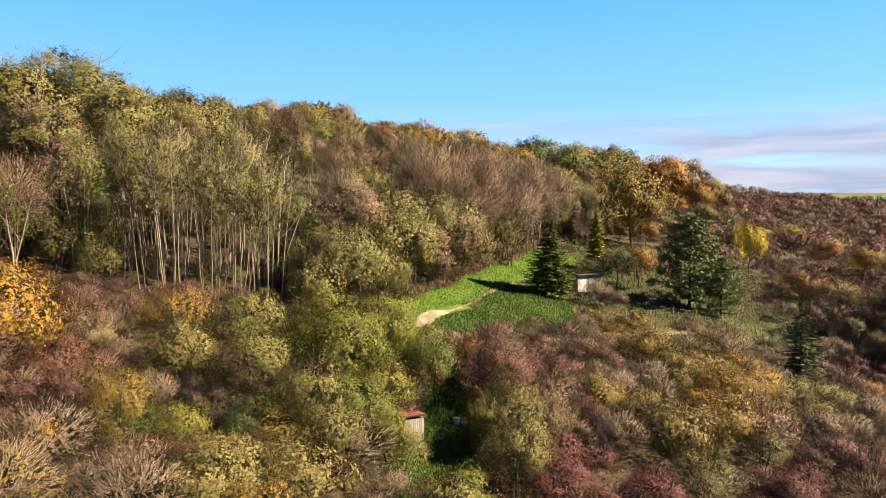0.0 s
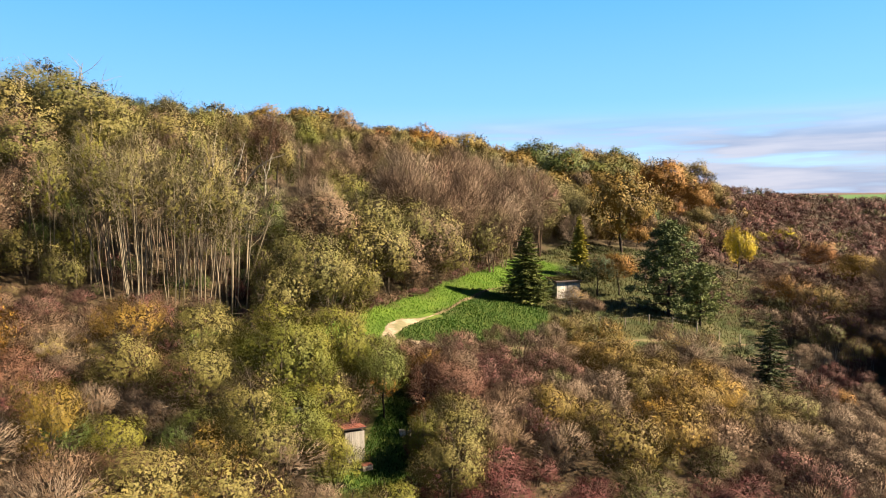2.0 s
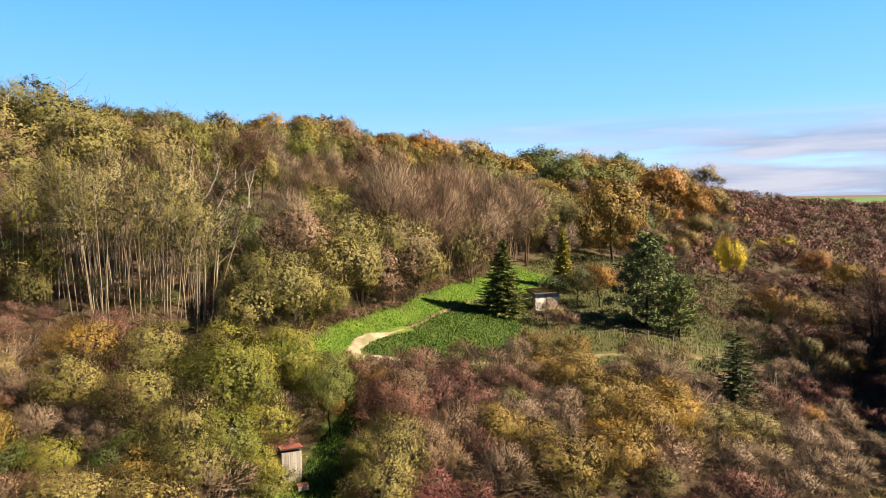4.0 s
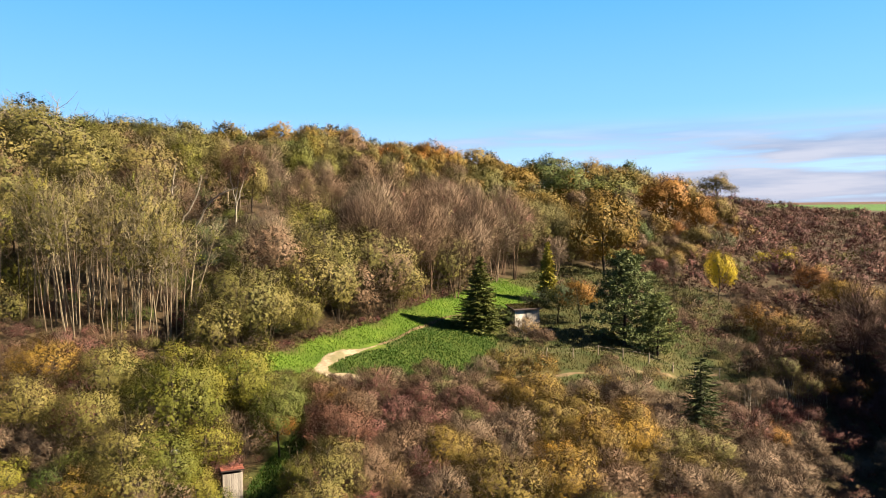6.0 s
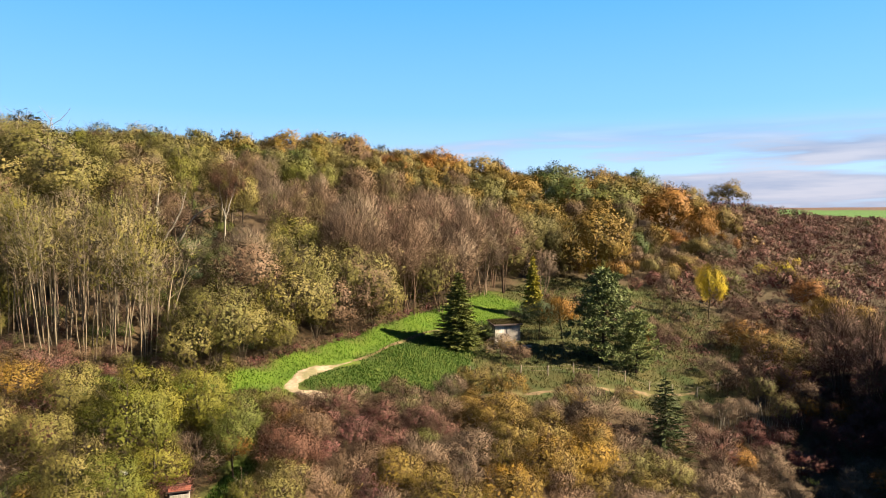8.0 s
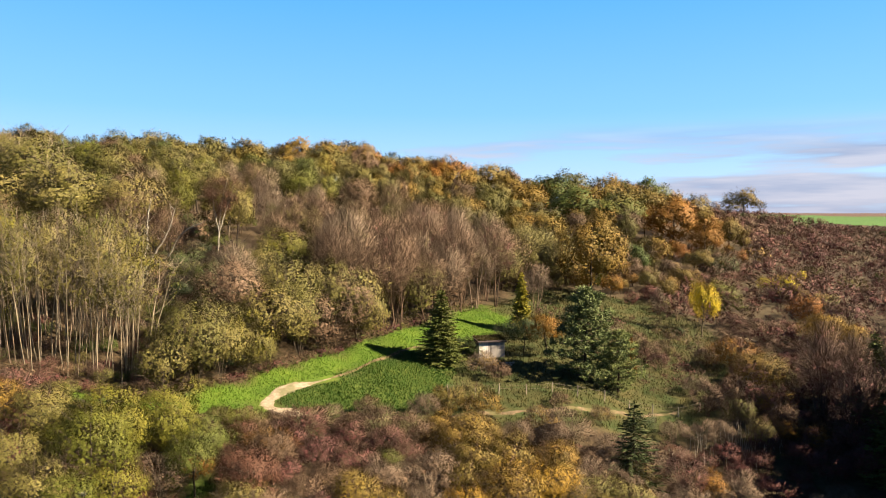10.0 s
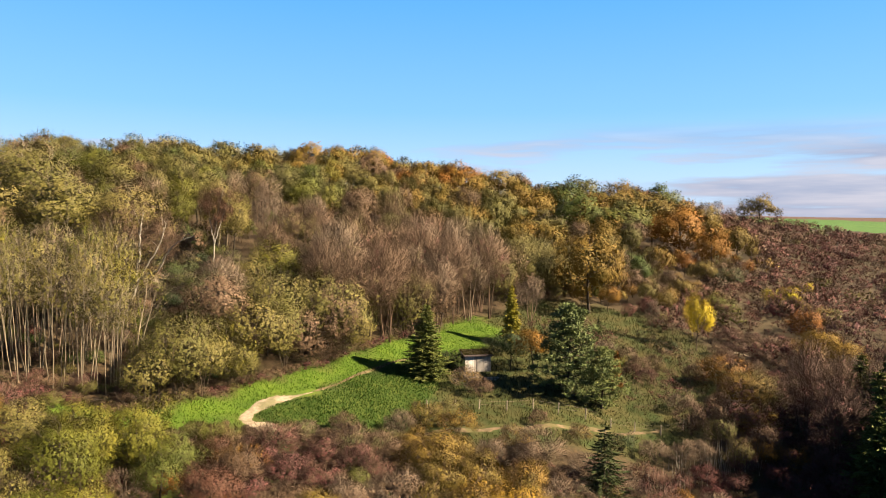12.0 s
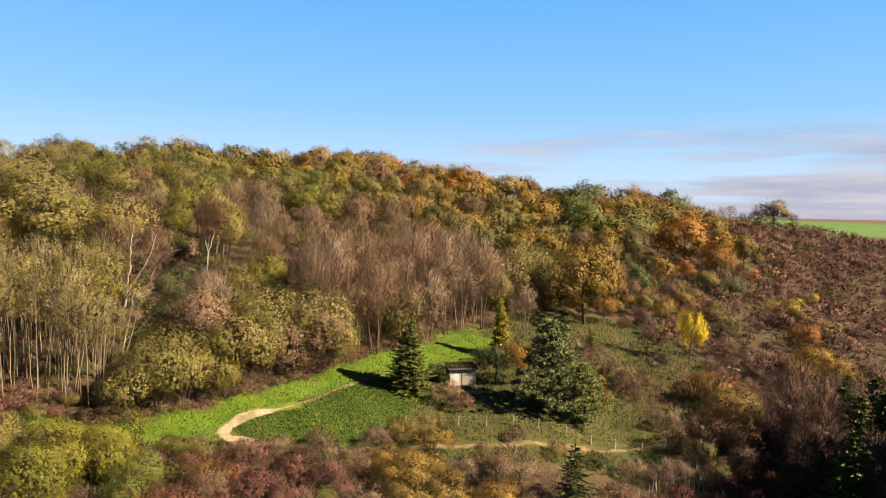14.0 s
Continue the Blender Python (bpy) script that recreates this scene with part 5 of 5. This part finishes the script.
# ---- grass ----
def grass(name, corners, many, seed, leaf, tall, label, keep=None):
    rng = np.random.default_rng(seed)
    xs, ys = [c[0] for c in corners], [c[1] for c in corners]
    x, y = rng.uniform(min(xs), max(xs), many), rng.uniform(min(ys), max(ys), many)
    ok = inside(x, y, corners) & (near_line(x, y, TRACK) > 0.9) & (near_line(x, y, LANE) > 0.8)
    if keep is not None:
        ok &= keep(x, y)
    x, y = x[ok], y[ok]
    g = Growth()
    way = rng.normal(0, 0.35, (len(x), 3))
    way[:, 2] = 1
    way *= (tall * rng.uniform(0.4, 1.2, len(x)))[:, None]
    g.blades(np.stack([x, y, height(x, y) - 0.02], 1), way, np.full(len(x), 0.09), rng, rng.normal(0, 0.25, (len(x), 3)) + (0, 0, 1))
    ob = new(name, g.mesh(name))
    ob.data.materials.append(LEAF[leaf])
    tagged(ob, label, "grass", kind="stuff")


grass("grass", BRIGHT, 130000, 31, "grass", 0.22, "fresh bright green grass on the meadow")
grass("deep_grass", DEEP, 34000, 34, "deepgrass", 0.24, "long deep green grass beside the track")
grass("dry_grass", MEADOW, 110000, 32, "drygrass", 0.4, "rough yellow-green grass on the slope", lambda x, y: ~inside(x, y, BRIGHT) & ~inside(x, y, DEEP))
# the deep tone on the glade puts the trees' shade into the blade colour
grass("glade_grass", GLADE, 16000, 33, "deepgrass", 0.25, "green grass on the orchard glade, darkened for the trees' shade")


def reeds(corners, many, seed):
    """Pale dead stalks standing in the wet hollow."""
    rng = np.random.default_rng(seed)
    xs, ys = [c[0] for c in corners], [c[1] for c in corners]
    x, y = rng.uniform(min(xs), max(xs), many), rng.uniform(min(ys), max(ys), many)
    ok = inside(x, y, corners)
    x, y = x[ok], y[ok]
    way = rng.normal(0, 0.1, (len(x), 3))
    way[:, 2] = 1
    g = Growth()
    g.blades(np.stack([x, y, height(x, y) - 0.05], 1), way * rng.uniform(1.3, 2.9, len(x))[:, None], np.full(len(x), 0.075), rng)
    ob = new("reeds", g.mesh("reeds"))
    ob.data.materials.append(BARK["white"])
    tagged(ob, "pale dry reed stalks in the dark hollow", "reeds", kind="stuff")


reeds([(38, 78), (42, 76), (50, 80), (56, 86), (54, 90), (46, 86)], 420, 37)


# ---- huts and fences ----
def box(size, at=(0, 0, 0), bevel=0.01):
    bm = bmesh.new()
    bmesh.ops.create_cube(bm, size=1, matrix=Matrix.Translation(at) @ Matrix.Diagonal((*size, 1)))
    if bevel:
        bmesh.ops.bevel(bm, geom=bm.edges[:], offset=bevel, segments=1, affect="EDGES")
    return bm


def part(name, bm, mat, parent=None, label=""):
    me = bpy.data.meshes.new(name)
    bm.to_mesh(me)
    bm.free()
    me.materials.append(mat)
    ob = new(name, me)
    ob.parent = parent
    return tagged(ob, label) if label else ob


def shed(x, y, turn):
    ob = tagged(new("shed"), "small weathered board shed with a mossy sloping roof", "shed")
    ob.matrix_basis = pose(x, y, ground_at(x, y) - 0.15, 0, 0, turn)
    rng = random.Random(5)
    w, d, h = 3.7, 2.4, 2.25
    part("frame", box((w - 0.16, d - 0.16, h - 0.1), (0, 0, h / 2)), TARPAPER, ob)
    n = 14
    for i in range(n):
        px = -w / 2 + w * (i + 0.5) / n
        # the five leftmost front boards are paler than the rest
        mat = PALE_BOARD if i < 5 else BOARD
        part("board", box((w / n - 0.015, 0.04, h + rng.uniform(-0.05, 0.03)), (px, -d / 2, h / 2 + rng.uniform(-0.02, 0.02))), mat, ob)
        part("board", box((w / n - 0.015, 0.04, h + 0.35), (px, d / 2, h / 2 + 0.17)), BOARD, ob)
    for s in (-1, 1):
        for i in range(9):
            part("board", box((0.04, d / 9 - 0.015, h + 0.3 * i / 9), (s * w / 2, -d / 2 + d * (i + 0.5) / 9, h / 2 + 0.15 * i / 9)), BOARD, ob)
    part("door", box((0.85, 0.05, 1.85), (0.3, -d / 2 - 0.05, 0.98)), BOARD, ob, "grey board door")
    roof = part("roof", box((w + 0.5, d + 0.7, 0.1)), TARPAPER, ob, "dark roofing felt on boards")
    roof.matrix_basis = pose(0, -0.05, h + 0.26, 7.5)
    moss = Growth()
    g = np.random.default_rng(3)
    m = 2200
    root = np.stack([g.uniform(-w / 2 - 0.2, w / 2 + 0.2, m), g.uniform(-d / 2 + 0.1, d / 2 + 0.25, m), np.full(m, 0.04)], 1)
    moss.blades(root, g.normal(0, 0.08, (m, 3)) + (0, 0, 0.15), np.full(m, 0.07), g)
    mo = new("moss", moss.mesh("moss"))
    mo.data.materials.append(LEAF["drygrass"])
    mo.parent = roof
    tagged(mo, "dry grass and moss grown over the roof", kind="stuff")


def hut(x, y, turn):
    ob = tagged(new("hut"), "narrow grey board hut with a red tiled roof", "hut")
    ob.matrix_basis = pose(x, y, ground_at(x, y) - 0.1, 0, 0, turn)
    w, d, h = 1.3, 1.3, 2.0
    part("frame", box((w - 0.1, d - 0.1, h - 0.05), (0, 0, h / 2)), TARPAPER, ob)
    for i in range(9):
        p = -w / 2 + w * (i + 0.5) / 9
        part("board", box((w / 9 - 0.012, 0.04, h), (p, -d / 2, h / 2)), BOARD, ob)
        part("board", box((w / 9 - 0.012, 0.04, h), (p, d / 2, h / 2)), BOARD, ob)
        part("board", box((0.04, d / 9 - 0.012, h), (-w / 2, p, h / 2)), BOARD, ob)
        part("board", box((0.04, d / 9 - 0.012, h), (w / 2, p, h / 2)), BOARD, ob)
    roof = part("roof", box((w + 0.25, d + 0.3, 0.06)), TARPAPER, ob)
    roof.matrix_basis = pose(0, 0, h + 0.14, -6)
    for i in range(7):
        for j in range(4):
            bm = box((0.205, 0.4, 0.035), (0, 0, 0), 0.012)
            t = part("tile", bm, TILE, roof)
            t.matrix_basis = pose(-0.66 + 0.22 * i, -0.58 + 0.36 * j, 0.06 + 0.012 * (j % 2), -3)


shed(19.3, 97.0, 24)
hut(-2.2, 46.3, 25)


def crate(x, y):
    ob = tagged(new("crate"), "low pale wooden crate on the grass", "crate")
    ob.matrix_basis = pose(x, y, ground_at(x, y), 0, 0, 30)
    for i in range(3):
        part("slat", box((0.7, 0.02, 0.09), (0, -0.25, 0.06 + 0.11 * i)), POST, ob)
        part("slat", box((0.7, 0.02, 0.09), (0, 0.25, 0.06 + 0.11 * i)), POST, ob)
        part("slat", box((0.02, 0.48, 0.09), (0.35, 0, 0.06 + 0.11 * i)), POST, ob)
        part("slat", box((0.02, 0.48, 0.09), (-0.35, 0, 0.06 + 0.11 * i)), POST, ob)
    part("lid", box((0.74, 0.56, 0.03), (0, 0, 0.37)), TILE, ob, "orange-brown lid")


crate(-1.1, 45.2)


def stone_wall(x, y, turn, length):
    ob = tagged(new("low_wall"), "low dry-stone wall of pale stones before the shed", "wall")
    ob.matrix_basis = pose(x, y, ground_at(x, y), 0, 0, turn)
    rng = random.Random(8)
    for row in range(2):
        p = -length / 2
        while p < length / 2:
            w = rng.uniform(0.25, 0.5)
            bm = bmesh.new()
            bmesh.ops.create_icosphere(bm, subdivisions=1, radius=0.5, matrix=Matrix.Translation((p + w / 2, rng.uniform(-0.05, 0.05), 0.12 + 0.24 * row)) @ Matrix.Diagonal((w * 1.05, 0.4, 0.3, 1)))
            for v in bm.verts:
                v.co += Vector((rng.uniform(-1, 1), rng.uniform(-1, 1), rng.uniform(-1, 1))) * 0.035
            part("stone", bm, STONE, ob)
            p += w


stone_wall(20.9, 93.0, 12, 3.6)


def fence(line, gap, label, seed, rail=False):
    rng = random.Random(seed)
    ob = tagged(new("fence"), label, "fence")
    pts = np.array(line, float)
    d = np.r_[0, np.cumsum(np.hypot(*np.diff(pts, axis=0).T))]
    s = np.arange(0, d[-1], gap)
    x, y = np.interp(s, d, pts[:, 0]), np.interp(s, d, pts[:, 1])
    tops = []
    for px, py in zip(x, y):
        px, py = px + rng.uniform(-0.15, 0.15), py + rng.uniform(-0.15, 0.15)
        z = ground_at(px, py)
        hgt = rng.uniform(1.15, 1.4)
        bm = bmesh.new()
        bmesh.ops.create_cone(bm, cap_ends=True, segments=7, radius1=0.075, radius2=0.06, depth=hgt + 0.3, matrix=Matrix.Translation((0, 0, hgt / 2 - 0.15)))
        p = part("post", bm, POST, ob)
        p.matrix_basis = pose(px, py, z, rng.uniform(-4, 4), rng.uniform(-4, 4), rng.uniform(0, 90))
        tops.append((px, py, z + hgt * 0.9))
    for a, b in zip(tops, tops[1:]):
        for low in (0.0, 0.45):
            g = Growth()
            q = np.array([a, ((a[0] + b[0]) / 2, (a[1] + b[1]) / 2, (a[2] + b[2]) / 2 - 0.04), b]) - (0, 0, low)
            g.tube(q, [0.008] * 3, 3)
            wob = new("wire", g.mesh("wire"))
            wob.data.materials.append(POST)
            wob.parent = ob


fence([(16, 80.5), (21, 83.5), (27, 85.9), (34, 87.8), (40, 89.5), (47, 92.5), (54, 97)], 3.3, "old fence of grey round posts and wire across the slope", 4)


# ---- small things ----
def white_boxes():
    for x, y, turn in ((0.9, 49.6, 20), (1.5, 49.8, 35)):
        ob = tagged(new("beehive"), "small white-painted hive box on the glade", "beehive", "hives on the glade")
        ob.matrix_basis = pose(x, y, ground_at(x, y), 0, 0, turn) @ Matrix.Scale(0.8, 4)
        part("stand", box((0.42, 0.42, 0.18), (0, 0, 0.09)), POST, ob)
        part("body", box((0.46, 0.5, 0.34), (0, 0, 0.35)), PALE_BOARD, ob)
        part("lid", box((0.54, 0.58, 0.06), (0, 0, 0.552)), BOARD, ob)


def capped_post(x, y):
    ob = tagged(new("post"), "grey post with a white cap among fruit trees", "post")
    ob.matrix_basis = pose(x, y, ground_at(x, y) - 0.2)
    bm = bmesh.new()
    bmesh.ops.create_cone(bm, cap_ends=True, segments=8, radius1=0.09, radius2=0.07, depth=3.3, matrix=Matrix.Translation((0, 0, 1.65)))
    part("pole", bm, POST, ob)
    part("cap", box((0.5, 0.4, 0.25), (0, 0, 3.37), 0.05), WHITE, ob, "white painted cap")


def ruin(x, y, turn):
    """What is left of a small stone hut."""
    ob = tagged(new("stone_hut"), "small ruined hut of pale stone on the brown slope", "hut")
    ob.matrix_basis = pose(x, y, ground_at(x, y) - 0.3, 0, 0, turn)
    rng = random.Random(14)
    for row in range(6):
        for i in range(9):
            if row > 3 and (i < 2 or i > 6):
                continue
            part("stone", box((0.5, 0.5, 0.48), (-2.2 + 0.54 * i + 0.2 * (row % 2), rng.uniform(-0.05, 0.05), 0.25 + 0.5 * row), 0.06), STONE, ob)
        for i in range(4):
            if row < 4:
                part("stone", box((0.5, 0.5, 0.48), (2.3 + rng.uniform(-0.05, 0.05), 0.55 + 0.54 * i, 0.25 + 0.5 * row), 0.06), STONE, ob)


def rubble(x, y):
    rng = random.Random(15)
    ob = tagged(new("rubble_heap"), "heap of white limestone blocks on the crest", "stones")
    ob.matrix_basis = pose(x, y, ground_at(x, y))
    for i in range(9):
        s = rng.uniform(0.5, 1.0)
        st = part("stone", box((s, s * 0.8, s * 0.6), (0, 0, 0), 0.08), WHITE, ob)
        st.matrix_basis = pose(rng.uniform(-2.2, 2.2), rng.uniform(-0.8, 0.8), 0.25 + 0.3 * (i % 2), rng.uniform(-20, 20), rng.uniform(-20, 20), rng.uniform(0, 90))


white_boxes()
capped_post(-5.5, 44.8)
ruin(118.0, 252.0, 15)
rubble(124.0, 276.0)
